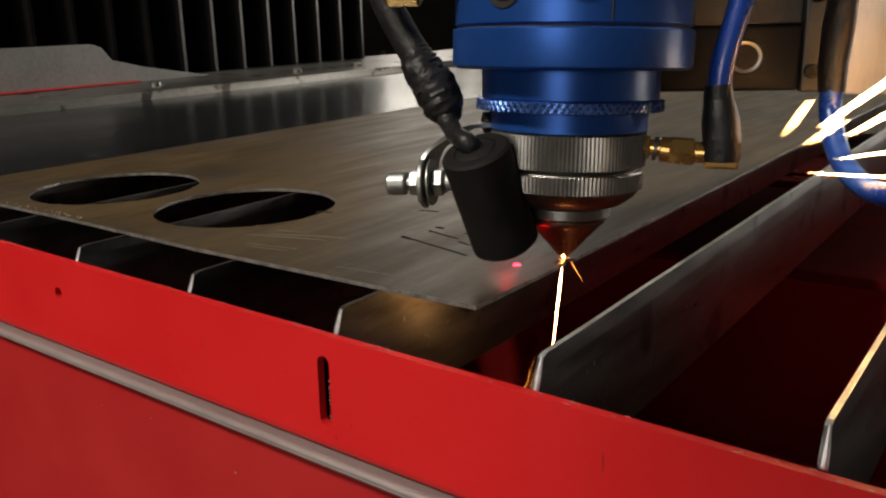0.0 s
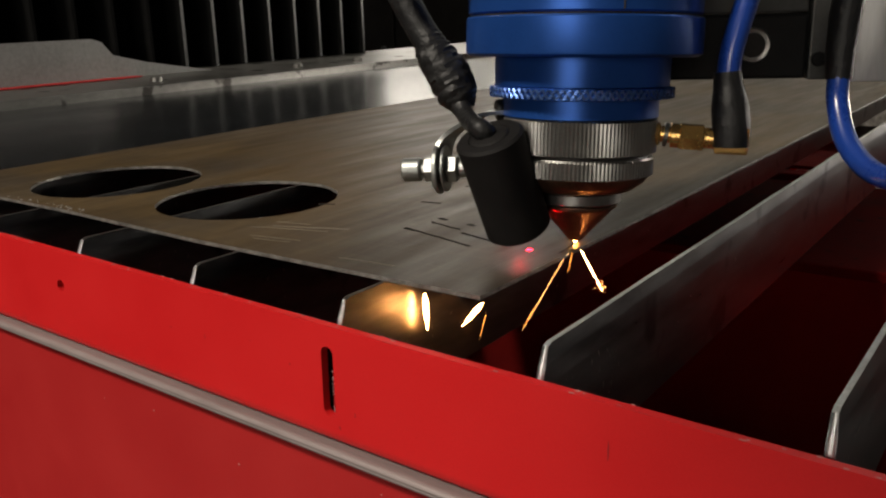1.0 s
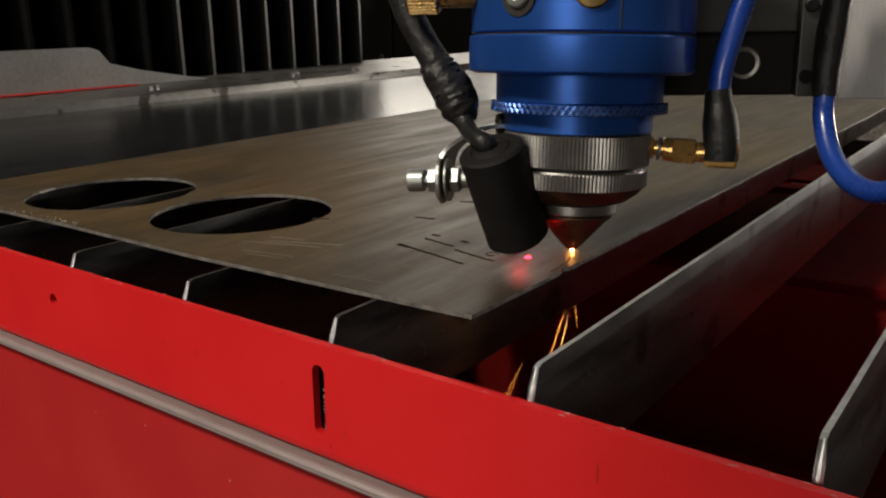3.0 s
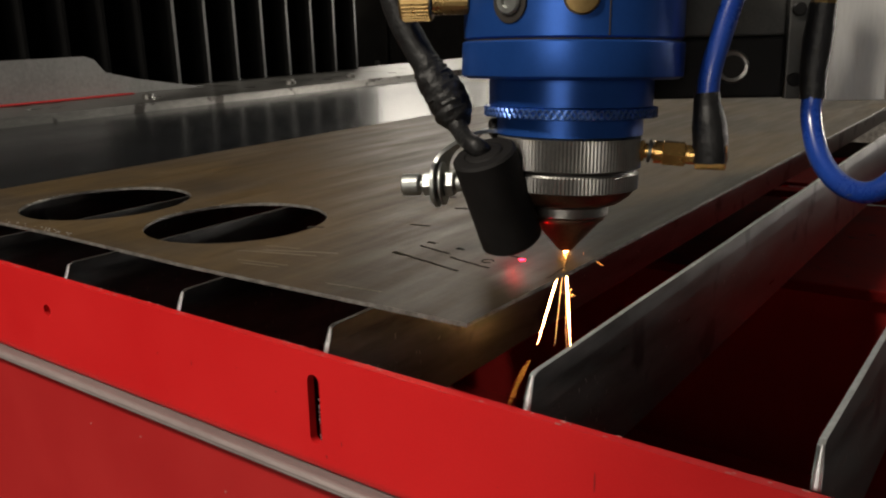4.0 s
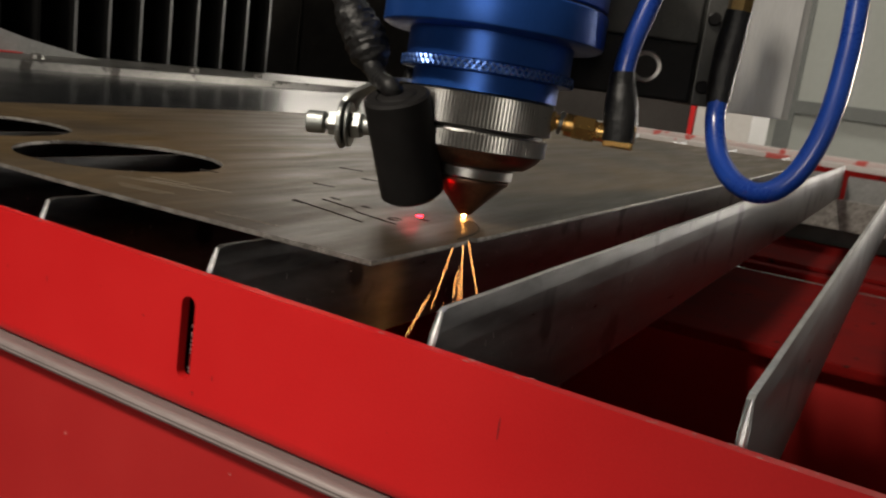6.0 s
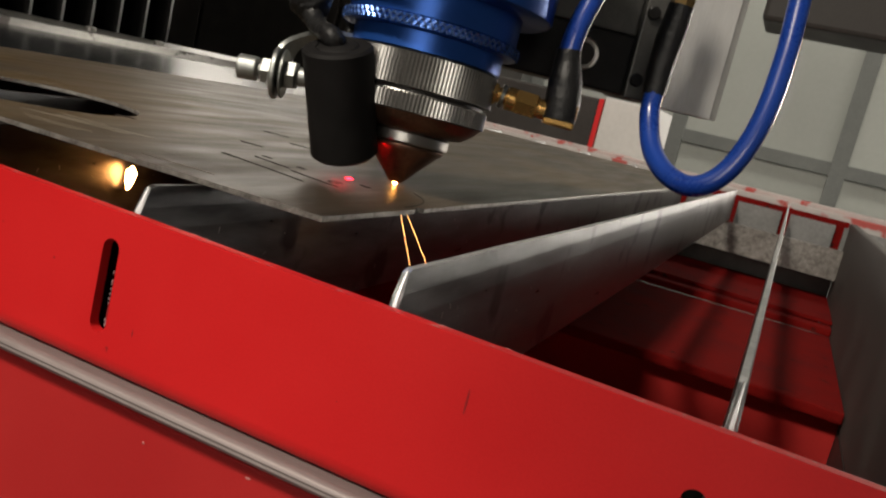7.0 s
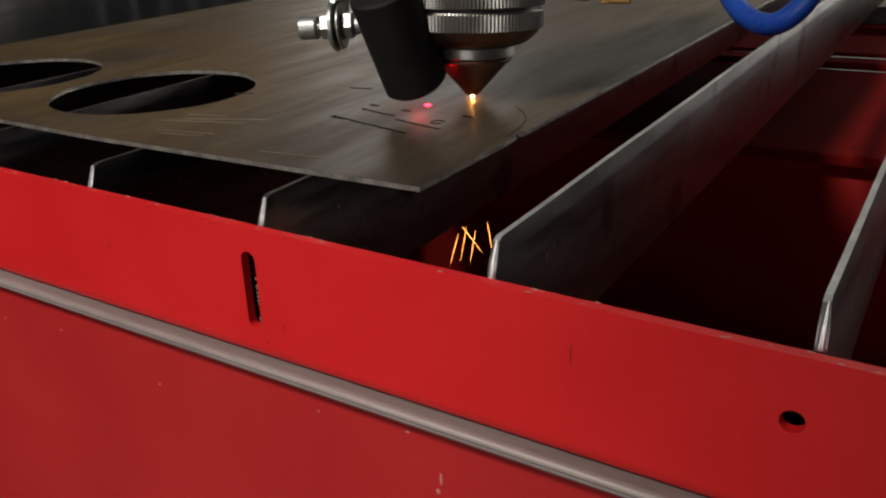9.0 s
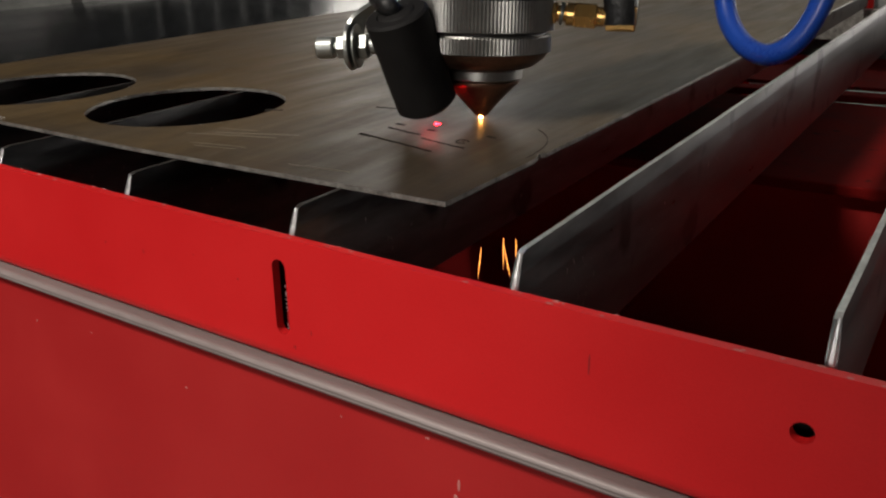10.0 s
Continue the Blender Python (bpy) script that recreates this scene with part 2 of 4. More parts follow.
def smooth_path(points, steps=8):
    pts = [Vector(p) for p in points]
    pts = [2 * pts[0] - pts[1]] + pts + [2 * pts[-1] - pts[-2]]
    out = []
    for i in range(1, len(pts) - 2):
        a, b, c, d = pts[i - 1:i + 3]
        for s in range(steps):
            t = s / steps
            out.append(0.5 * (2 * b + (c - a) * t + (2 * a - 5 * b + 4 * c - d) * t * t + (3 * b - a - 3 * c + d) * t ** 3))
    out.append(pts[-2])
    return out


def tube(points, radius, seg=16, steps=8, lumps=0.0, seed=0):
    """A round hose through the points; radius may be a list along the way."""
    bm = bmesh.new()
    path = smooth_path(points, steps)
    rnd = random.Random(seed)
    up, rings = Vector((0.3, 0.9, 0.2)), []
    for i, p in enumerate(path):
        d = (path[min(i + 1, len(path) - 1)] - path[max(i - 1, 0)]).normalized()
        x = up.cross(d).normalized()
        y = d.cross(x)
        up = y
        f = i / (len(path) - 1)
        if isinstance(radius, (list, tuple)):
            k = f * (len(radius) - 1)
            j = min(int(k), len(radius) - 2)
            r = radius[j] + (radius[j + 1] - radius[j]) * (k - j)
        else:
            r = radius
        rings.append([bm.verts.new(p + (x * math.cos(a) + y * math.sin(a)) * r * (1 + lumps * (rnd.random() - 0.5))) for a in (2 * math.pi * s / seg for s in range(seg))])
    for a, b in zip(rings, rings[1:]):
        for i in range(seg):
            j = (i + 1) % seg
            bm.faces.new((a[i], a[j], b[j], b[i]))
    bm.faces.new(rings[0][::-1])
    bm.faces.new(rings[-1])
    return bm


def slab_with_holes(outer, holes, thick):
    """A flat plate in x, y with its top at z = 0: an outline and loops cut through it."""
    bm = bmesh.new()
    for loop in [outer] + holes:
        vs = [bm.verts.new((x, y, 0)) for x, y in loop]
        for a, b in zip(vs, vs[1:] + vs[:1]):
            bm.edges.new((a, b))
    bmesh.ops.triangle_fill(bm, use_beauty=True, use_dissolve=False, edges=bm.edges[:], normal=(0, 0, 1))
    bmesh.ops.recalc_face_normals(bm, faces=bm.faces)
    ext = bmesh.ops.extrude_face_region(bm, geom=bm.faces[:])
    bmesh.ops.translate(bm, vec=(0, 0, -thick), verts=[v for v in ext["geom"] if isinstance(v, bmesh.types.BMVert)])
    return bm


def circle(cx, cy, r, n=64, a0=0.0, a1=2 * math.pi, wobble=0.0, seed=1):
    rnd = random.Random(seed)
    return [(cx + (r + wobble * (rnd.random() - 0.5)) * math.cos(a0 + (a1 - a0) * i / n), cy + (r + wobble * (rnd.random() - 0.5)) * math.sin(a0 + (a1 - a0) * i / n)) for i in range(n)]


def thing(name, label, category, at=None, group="", kind=""):
    e = new(name)
    e.empty_display_size = 0.02
    if at is not None:
        e.matrix_world = at
    return tagged(e, label, category, group, kind)


# ---------------------------------------------------------------- the hall
def hall():
    X0, X1, Y0, Y1, Z0, Z1 = -6.0, 3.6, -5.0, 4.2, -0.85, 3.2
    tagged(link("floor", box(X0, X1, Y0, Y1, Z0 - 0.1, Z0), FLOOR), "grey concrete workshop floor", "floor", kind="structure")
    tagged(link("ceiling", box(X0, X1, Y0, Y1, Z1, Z1 + 0.1), HALL_DARK), "workshop ceiling, shade in its colour", "ceiling", kind="structure")
    w = tagged(link("wall_north", box(X0, X1, Y1, Y1 + 0.1, Z0, Z1), HALL), "pale grey-green panelled hall wall with dark mullions", "wall", kind="structure")
    for x in (-2.69, -1.94, -1.19, -0.44, 0.31, 1.06, 1.81, 2.56):
        part("mullion", box(x - 0.035, x + 0.035, Y1 - 0.03, Y1 - 0.002, Z0, Z1), MULLION, w)
    for z in (-0.6, 0.11, 0.95, 1.8):
        part("mullion", box(X0, X1, Y1 - 0.026, Y1 - 0.001, z - 0.03, z + 0.03), MULLION, w)
    win = tagged(link("window_1", box(-3.45, -2.25, Y1 - 0.02, Y1 - 0.004, 0.55, 1.7), DAYLIGHT), "bright daylit window in the hall wall", "window", kind="structure")
    for x in (-3.48, -2.85, -2.22):
        part("window_frame", box(x - 0.03, x + 0.03, Y1 - 0.05, Y1 - 0.021, 0.5, 1.75), MULLION, win)
    tagged(link("wall_south", box(X0, X1, Y0 - 0.1, Y0, Z0, Z1), HALL_DARK), "plain hall wall, shade in its colour", "wall", kind="structure")
    tagged(link("wall_west", box(X0 - 0.1, X0, Y0, Y1, Z0, Z1), HALL_DARK), "plain hall wall, shade in its colour", "wall", kind="structure")
    tagged(link("wall_east", box(X1, X1 + 0.1, Y0, Y1, Z0, Z1), HALL_DARK), "plain hall wall, shade in its colour", "wall", kind="structure")


hall()

# ---------------------------------------------------------------- the cutting bed
PITCH = 0.075            # between slats
SLAT_TOP = 0.0035
SHEET_TOP = 0.0052
BED_END = 1.16           # far end of the slats
# the line being cut: seconds, x, y
CUT_PATH = [(0, 0.0372, 0.0874), (1, 0.0363, 0.0955), (2, 0.0342, 0.1027), (3, 0.0311, 0.1090), (4, 0.0272, 0.1144), (5, 0.0225, 0.1190), (6, 0.0172, 0.1225), (7, 0.0114, 0.1251), (8, 0.0053, 0.1266), (9, -0.0011, 0.1270), (10, -0.0077, 0.1263)]
LEAN = pose(0, 0, 0, 0, 1.0, 0)   # the front panel hangs a little low at its right end


def front_panel():
    t = thing("front_panel", "bright red enamelled steel front panel of the cutting bed", "machine panel", LEAN, kind="structure")
    # plate with a slot and two bolt holes; built flat in x, z, then stood up
    def slot(cx, z0, z1, w):
        r = w / 2
        return [(cx + r * math.cos(a), z1 - r + r * math.sin(a)) for a in (math.pi * i / 8 for i in range(9))] + [(cx + r * math.cos(a), z0 + r + r * math.sin(a)) for a in (math.pi + math.pi * i / 8 for i in range(9))]
    holes = [slot(0.0008, -0.0344, -0.0098, 0.0052), circle(-0.1535, -0.0180, 0.0026, 20), circle(0.148, -0.0176, 0.0026, 24), slot(-0.298, -0.0344, -0.0098, 0.0052), slot(0.302, -0.0344, -0.0098, 0.0052)]
    bm = slab_with_holes([(-0.75, -0.0025), (0.42, -0.0025), (0.42, -0.0398), (-0.75, -0.0398)], holes, 0.003)
    bmesh.ops.transform(bm, matrix=pose(0, -0.0065, 0, 90), verts=bm.verts)
    part("plate", bm, RED, t, bevel=0.0)
    # the plate's lower edge rolls inwards
    bm = bmesh.new()
    arc = [(-0.0065 + 0.0042 * (1 - math.cos(a)), -0.0398 - 0.0048 * math.sin(a)) for a in (math.pi / 2 * k / 7 for k in range(8))] + [(-0.0023, -0.0398)]
    rows = [[bm.verts.new((x, y, z)) for y, z in arc] for x in (-0.75, 0.42)]
    for k in range(len(arc)):
        bm.faces.new((rows[0][k - 1], rows[0][k], rows[1][k], rows[1][k - 1]))
    bm.faces.new(rows[0])
    bm.faces.new(rows[1][::-1])
    part("rolled_edge", bm, RED, t, smooth=True)
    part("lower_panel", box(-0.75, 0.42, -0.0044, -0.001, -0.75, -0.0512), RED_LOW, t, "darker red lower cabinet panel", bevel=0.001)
    part("backing_strip", box(-0.75, 0.42, -0.0018, -0.001, -0.051, -0.038), DARK, t)
    # black sheet that stands for the darkness inside the slots and bolt holes
    part("hole_shade", box(-0.75, 0.42, 0.0015, 0.002, -0.0375, -0.009), SOOT_SHADE, t)
    # spatter caught on one side of the slots
    rs = random.Random(12)
    for cx in (0.0008, -0.298, 0.302):
        bm = bmesh.new()
        for i in range(14):
            bmesh.ops.create_icosphere(bm, subdivisions=1, radius=1.0, matrix=Matrix.Translation((cx + 0.0023 + rs.uniform(-0.0003, 0.0001), rs.uniform(-0.0065, -0.0062), rs.uniform(-0.0325, -0.0175))) @ Matrix.Diagonal((rs.uniform(0.00015, 0.0003), 0.0003, rs.uniform(0.0002, 0.0007), 1)))
        tagged(part("slot_spatter", bm, CUT, t, "bright metal spatter caught in the slot"), kind="stuff")
    rnd = random.Random(31)
    bm = bmesh.new()
    for i in range(70):
        x = rnd.uniform(-0.3, 0.25)
        bmesh.ops.create_icosphere(bm, subdivisions=1, radius=1.0, matrix=Matrix.Translation((x, -0.0045 + rnd.uniform(-0.0015, 0.0015), -0.0025)) @ Matrix.Diagonal((rnd.uniform(0.0002, 0.0012), rnd.uniform(0.0002, 0.0005), rnd.uniform(0.0001, 0.00025), 1)))
    tagged(part("edge_chips", bm, CHIP, t, "pale chips along the worn top edge"), kind="stuff")
    for x, z, w, h in ((0.0995, -0.0155, 0.00025, 0.003), (0.0033, -0.0285, 0.00022, 0.003), (0.012, -0.031, 0.0002, 0.001), (-0.06, -0.02, 0.0002, 0.001)):
        part("paint_smear", lathe([(0.2 * w, 0), (w, 0.0001), (0.2 * w, 0.0002)], 10, Matrix.Translation((x, -0.0065, z)) @ pose(0, 0, 0, 90) @ Matrix.Diagonal((1, h / w, 1, 1))), RED_DARK, t)
    for x, z, w, h in ((0.0515, -0.0545, 0.0008, 0.0004), (0.062, -0.0665, 0.0005, 0.0022), (0.061, -0.071, 0.0007, 0.001), (-0.1, -0.062, 0.0006, 0.0003), (-0.05, -0.07, 0.0005, 0.0005), (0.02, -0.058, 0.0004, 0.0004), (-0.135, -0.066, 0.0004, 0.0004)):
        part("paint_chip", lathe([(0.3 * w, 0), (w, 0.0001), (0.3 * w, 0.0002)], 8, Matrix.Translation((x, -0.0044, z)) @ pose(0, 0, 0, 90) @ Matrix.Diagonal((1, h / w, 1, 1))), CHIP, t)
    # rounded trim strip in the joint
    bm = bmesh.new()
    prof = [(-0.0030, 0.0020)] + [(-0.0074 - 0.0024 * math.cos(a) + (0.0003 if k == 6 else 0), 0.0021 * math.sin(a)) for k, a in ((k, math.pi / 2 - math.pi * k / 12) for k in range(13))] + [(-0.0030, -0.0020)]
    ends = [[bm.verts.new((x, y, -0.0468 + z)) for y, z in prof] for x in (-0.75, 0.42)]
    for i in range(len(prof)):
        j = (i + 1) % len(prof)
        bm.faces.new((ends[0][i], ends[0][j], ends[1][j], ends[1][i]))
    bm.faces.new(ends[0])
    bm.faces.new(ends[1][::-1])
    part("trim_strip", bm, TRIM, t, "dull pinkish-grey metal trim strip", smooth=True)
    return t


front_panel()


def slat_bm(y1, nick):
    """One bar on edge: chamfered front corner with ragged melted bits along its top."""
    rnd = random.Random(nick)
    bm = bmesh.new()
    y0, z0, z1, w = 0.0, -0.041, SLAT_TOP, 0.0010
    prof = [(y0 + 0.0005, z0), (y0, -0.0065), (y0 + 0.0012, -0.003), (y0 + 0.0038, z1 - 0.0008), (y0 + 0.006, z1)]
    y = y0 + 0.03
    while y < y1 - 0.02:
        prof.append((y, z1 + 0.0004 * (rnd.random() - 0.7)))
        y += 0.02 + 0.05 * rnd.random()
    prof += [(y1, z1), (y1, z0)]
    sides = [[bm.verts.new((s * w, a, b)) for a, b in prof] for s in (-1, 1)]
    n = len(prof)
    for i in range(n):
        j = (i + 1) % n
        f = bm.faces.new((sides[0][i], sides[0][j], sides[1][j], sides[1][i]))
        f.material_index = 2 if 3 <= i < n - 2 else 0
    bm.faces.new(sides[0])
    bm.faces.new(sides[1][::-1])
    # the worn upper edge leans in a little on one side
    for z in (-0.008, -0.002):
        bmesh.ops.bisect_plane(bm, geom=list(bm.verts) + list(bm.edges) + list(bm.faces), plane_co=(0, 0, z), plane_no=(0, 0, 1))
    for v in bm.verts:
        if v.co.x > 0:
            z = v.co.z
            v.co.x = 0.0016 if z < -0.0079 else (0.0016 - 0.0003 * (z + 0.008) / 0.006 if z < -0.0019 else 0.0013 - 0.0007 * (z + 0.002) / 0.0055)
    return bm


def tip_bm():
    """The bright ground face on a slat's front corner, a little proud of it."""
    bm = bmesh.new()
    prof = [(-0.0002, -0.0065), (0.0010, -0.0029), (0.0036, SLAT_TOP - 0.0004)]
    cols = [[bm.verts.new((x * f + 0.0002, y - dy, z + dz)) for (y, z), f in zip(prof, (1.0, 0.9, 0.35))] for x, dy, dz in ((-0.00108, -0.0004, 0.0), (-0.0004, 0.00015, 0.00012), (0.0005, 0.0001, 0.0001), (0.0013, -0.0004, 0.0))]
    for a, b in zip(cols, cols[1:]):
        for k in range(2):
            bm.faces.new((a[k], a[k + 1], b[k + 1], b[k]))
    return bm


def slats():
    for k in range(-4, 3):
        t = thing("support_slat", "grey steel support slat on edge with a bright chamfered tip", "support slat", pose(PITCH * k, 0, 0), "support slats of the bed")
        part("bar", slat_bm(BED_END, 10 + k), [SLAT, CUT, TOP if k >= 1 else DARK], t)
        part("ground_tip", tip_bm(), CUT, t, "bright ground steel tip")
        # dried runs and nicks on the side of the bar
        rs, bm = random.Random(50 + k), bmesh.new()
        for i in range(34):
            y = rs.uniform(0.004, 0.05) if i % 2 else rs.uniform(0.02, 0.35)
            bmesh.ops.create_icosphere(bm, subdivisions=1, radius=1.0, matrix=Matrix.Translation((0.00162, y, rs.uniform(-0.032, -0.009))) @ pose(0, 0, 0, rs.uniform(-35, 35)) @ Matrix.Diagonal((0.00008, rs.uniform(0.0001, 0.0003), rs.uniform(0.0002, 0.0013), 1)))
        tagged(part("spatter", bm, TOP, t), kind="stuff")


slats()


def steel_sheet():
    L, F = -0.345, 0.0245
    outer = [(L, F + 0.004), (-0.2, F + 0.0035), (-0.1, F - 0.0005), (0.0395, F), (0.0405, 0.08), (0.0399, 0.0838), (0.0389, 0.085), (0.0388, 0.0872), (0.0406, 0.089), (0.042, 0.3), (0.044, 0.6), (0.046, 1.02), (L, 1.02)]
    holes = [circle(-0.1411, 0.0892, 0.0442, 72, wobble=0.0006, seed=3), circle(-0.2452, 0.0862, 0.0453, 72, wobble=0.0006, seed=4)]
    t = thing("steel_sheet", "brown-grey hot-rolled steel sheet with two round cut-outs", "metal sheet", pose(0, 0, SHEET_TOP))
    bm = slab_with_holes(outer, holes, SHEET_TOP - SLAT_TOP - 0.0002)
    bm.normal_update()
    for f in bm.faces:
        f.material_index = 1 if abs(f.normal.z) < 0.5 else 0
    part("plate", bm, [SHEET, SHEET_EDGE], t)
    # beads of slag left on the rims of the holes
    rnd = random.Random(8)
    for cx, cy, r in ((-0.1411, 0.0892, 0.0442), (-0.2452, 0.0862, 0.0453)):
        bm = bmesh.new()
        for i in range(24):
            a = rnd.uniform(0.1, 1.9) * math.pi
            bmesh.ops.create_icosphere(bm, subdivisions=1, radius=rnd.uniform(0.00015, 0.0004), matrix=Matrix.Translation((cx + r * math.cos(a), cy + r * math.sin(a), rnd.uniform(-0.0006, 0.0002))))
        tagged(part("slag_beads", bm, TOP, t), kind="stuff")
    bm = bmesh.new()
    for i in range(26):
        bmesh.ops.create_icosphere(bm, subdivisions=1, radius=rnd.uniform(0.0002, 0.0005), matrix=Matrix.Translation((rnd.uniform(-0.26, -0.19), F + 0.0045 + rnd.uniform(-0.001, 0.0035), 0.0001)))
    tagged(part("slag_beads", bm, TOP, t), kind="stuff")

    def groove(points, w, name="engraved_line", mat=SOOT_SHADE, seed=0):
        rn = random.Random(seed)
        bm = bmesh.new()
        prev = None
        for i, (x, y) in enumerate(points):
            a, b = points[max(i - 1, 0)], points[min(i + 1, len(points) - 1)]
            d = Vector((b[0] - a[0], b[1] - a[1], 0)).normalized()
            n = Vector((-d.y, d.x, 0)) * w * rn.uniform(0.35, 0.65)
            cur = [bm.verts.new(Vector((x, y, 0.0)) + n * s + Vector((0, 0, h))) for s, h in ((-1, -0.0003), (-0.7, 0.00018), (0.7, 0.00018), (1, -0.0003))]
            if prev:
                for k in range(3):
                    bm.faces.new((prev[k], prev[k + 1], cur[k + 1], cur[k]))
            prev = cur
        return part(name, bm, mat, t)

    def line(a, b, n, wob, seed):
        rn = random.Random(seed)
        return [(a[0] + (b[0] - a[0]) * i / n + wob * (rn.random() - 0.5), a[1] + (b[1] - a[1]) * i / n + wob * (rn.random() - 0.5)) for i in range(n + 1)]
    # rows of unreadable engraving, as bars
    groove(line((-0.034, 0.0815), (0.004, 0.0715), 14, 0.0006, 1), 0.0013, "engraved_bar")
    groove(line((-0.036, 0.0815), (-0.029, 0.0800), 6, 0.0008, 9), 0.0024, "engraved_bar")
    groove(line((-0.0325, 0.0955), (-0.014, 0.0905), 8, 0.0008, 2), 0.0013, "engraved_bar")
    groove(line((-0.010, 0.0865), (0.012, 0.0805), 9, 0.0008, 3), 0.0013, "engraved_bar")
    groove(line((-0.033, 0.1025), (-0.0285, 0.1015), 3, 0.0004, 4), 0.0022, "engraved_bar")
    groove(line((-0.016, 0.0995), (-0.0115, 0.0985), 3, 0.0004, 5), 0.0022, "engraved_bar")
    groove(line((0.010, 0.1005), (0.0145, 0.0995), 3, 0.0004, 6), 0.0018, "engraved_bar")
    groove(circle(0.006, 0.089, 0.0024, 12), 0.0008, "engraved_bar")
    groove([(0.0375, 0.080), (0.0378, 0.084)] + [(x, y) for _, x, y in CUT_PATH[:6]], 0.0003, "kerf")
    for k, (a, b, w) in enumerate((((-0.088, 0.056), (-0.055, 0.068), 0.00032), ((-0.098, 0.05), (-0.06, 0.0605), 0.0002), ((-0.085, 0.04), (-0.06, 0.044), 0.00028), ((-0.08, 0.037), (-0.062, 0.0405), 0.0002), ((-0.092, 0.062), (-0.075, 0.0655), 0.0002), ((-0.03, 0.034), (-0.005, 0.036), 0.0002))):
        groove(line(a, b, 8, 0.0002, 20 + k), w, "scratch", SCRATCH, k)
    for k, (a, b, w) in enumerate((((-0.101, 0.098), (-0.093, 0.1005), 0.0022), ((-0.062, 0.165), (-0.045, 0.17), 0.003), ((-0.09, 0.185), (-0.078, 0.189), 0.0025), ((-0.06, 0.125), (-0.05, 0.1265), 0.0014))):
        groove(line(a, b, 5, 0.0006, 40 + k), w, "scale_mark", SOOT_SHADE, k)
    return t


steel_sheet()


def tray():
    t = thing("bed_tray", "red-painted scrap tray under the slats", "tray", kind="structure")
    part("shelf", box(-0.75, 0.236, 0.575, 0.93, -0.14, -0.13), RED_IN, t, "red shelf, shade in its colour, under the far half of the slats", bevel=0.002)
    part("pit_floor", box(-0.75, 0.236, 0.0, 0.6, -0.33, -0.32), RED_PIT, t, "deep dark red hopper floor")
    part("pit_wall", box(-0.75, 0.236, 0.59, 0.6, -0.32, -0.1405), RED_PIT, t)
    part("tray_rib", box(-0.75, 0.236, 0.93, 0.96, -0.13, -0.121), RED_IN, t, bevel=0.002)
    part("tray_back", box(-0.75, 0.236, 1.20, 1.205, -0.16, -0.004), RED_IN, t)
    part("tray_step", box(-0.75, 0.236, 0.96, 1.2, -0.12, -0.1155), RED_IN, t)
    part("back_plate", box(-0.75, 0.236, 1.193, 1.1995, -0.115, -0.066), DARKPLATE, t, "brown sooty back plate", bevel=0.001)
    part("tray_front", box(-0.75, 0.236, 0.002, 0.006, -0.32, -0.045), DARK, t)
    part("slat_bearer", box(-0.75, 0.236, 1.14, 1.155, -0.085, -0.043), SHEET_EDGE, t)
    part("slat_bearer", box(-0.75, 0.236, 0.012, 0.02, -0.085, -0.0425), DARK, t)
    # right-hand end of the bed
    part("end_plate", box(0.237, 0.247, 0.02, 1.2, -0.15, -0.004), END_SHADE, t, "grey-brown end plate with shade in its colour", bevel=0.002)
    part("pit_side", box(0.237, 0.247, 0.02, 1.2, -0.55, -0.1505), DARK, t)
    # far rail, white with red behind it
    part("far_rail", box(-0.75, 0.8, 1.205, 1.222, -0.06, 0.004), FAR_RAIL, t, "white far rail with red paint showing through", bevel=0.0015)
    part("far_rail_red", box(-0.75, 0.8, 1.226, 1.30, -0.06, 0.0), RED, t, bevel=0.002)
    part("far_rail_outer", box(-0.75, 0.8, 1.304, 1.33, -0.06, 0.009), FAR_RAIL, t, bevel=0.002)
    # comb teeth that hold the far slat ends
    for k in range(-4, 5):
        part("comb_tooth", box(PITCH * k + 0.006, PITCH * k + 0.069, 1.19, 1.199, -0.046, -0.012), GUARD, t)
    return t


tray()


def bed_side():
    t = thing("side_beam", "dark steel side beam with bolt holes along the bed", "machine beam", kind="structure")
    part("ledge", box(-0.722, -0.352, -0.4, 1.2, -0.05, 0.002), LEDGE, t, bevel=0.002)
    part("lip", box(-0.745, -0.7235, -0.4, 1.3, -0.05, 0.012), RAIL, t, bevel=0.0015)
    bm = slab_with_holes([(-1.02, -0.4), (-0.748, -0.4), (-0.748, 1.9), (-1.02, 1.9)], [circle(-0.815, 0.2 + 0.17 * i, 0.009, 16) for i in range(8)], 0.03)
    bmesh.ops.translate(bm, vec=(0, 0, 0.010), verts=bm.verts)
    part("rail", bm, RAIL, t, "worn grey machine rail with bolt holes")
    part("red_strip", box(-0.90, -0.886, -0.4, 0.56, 0.0105, 0.0125), RED_LOW, t, bevel=0.001)
    bm = slab_with_holes([(-0.4, 0.0), (0.7, 0.0), (0.66, 0.006), (0.58, 0.02), (0.53, 0.032), (0.515, 0.05), (0.5, 0.055), (-0.4, 0.055)], [], 0.004)
    bmesh.ops.transform(bm, matrix=pose(-0.905, 0, 0.0105, 0, 0, 0) @ Matrix(((0, 0, 1, 0), (1, 0, 0, 0), (0, 1, 0, 0), (0, 0, 0, 1))), verts=bm.verts)
    part("guard", bm, GUARD, t, "pale galvanised guard plate")
    for y in (0.52, 0.78, 0.92):
        part("bolt_head", lathe([(0.008, 0), (0.008, 0.005), (0.006, 0.007)], 16, Matrix.Translation((-0.80, y, 0.010))), RAIL, t)


bed_side()


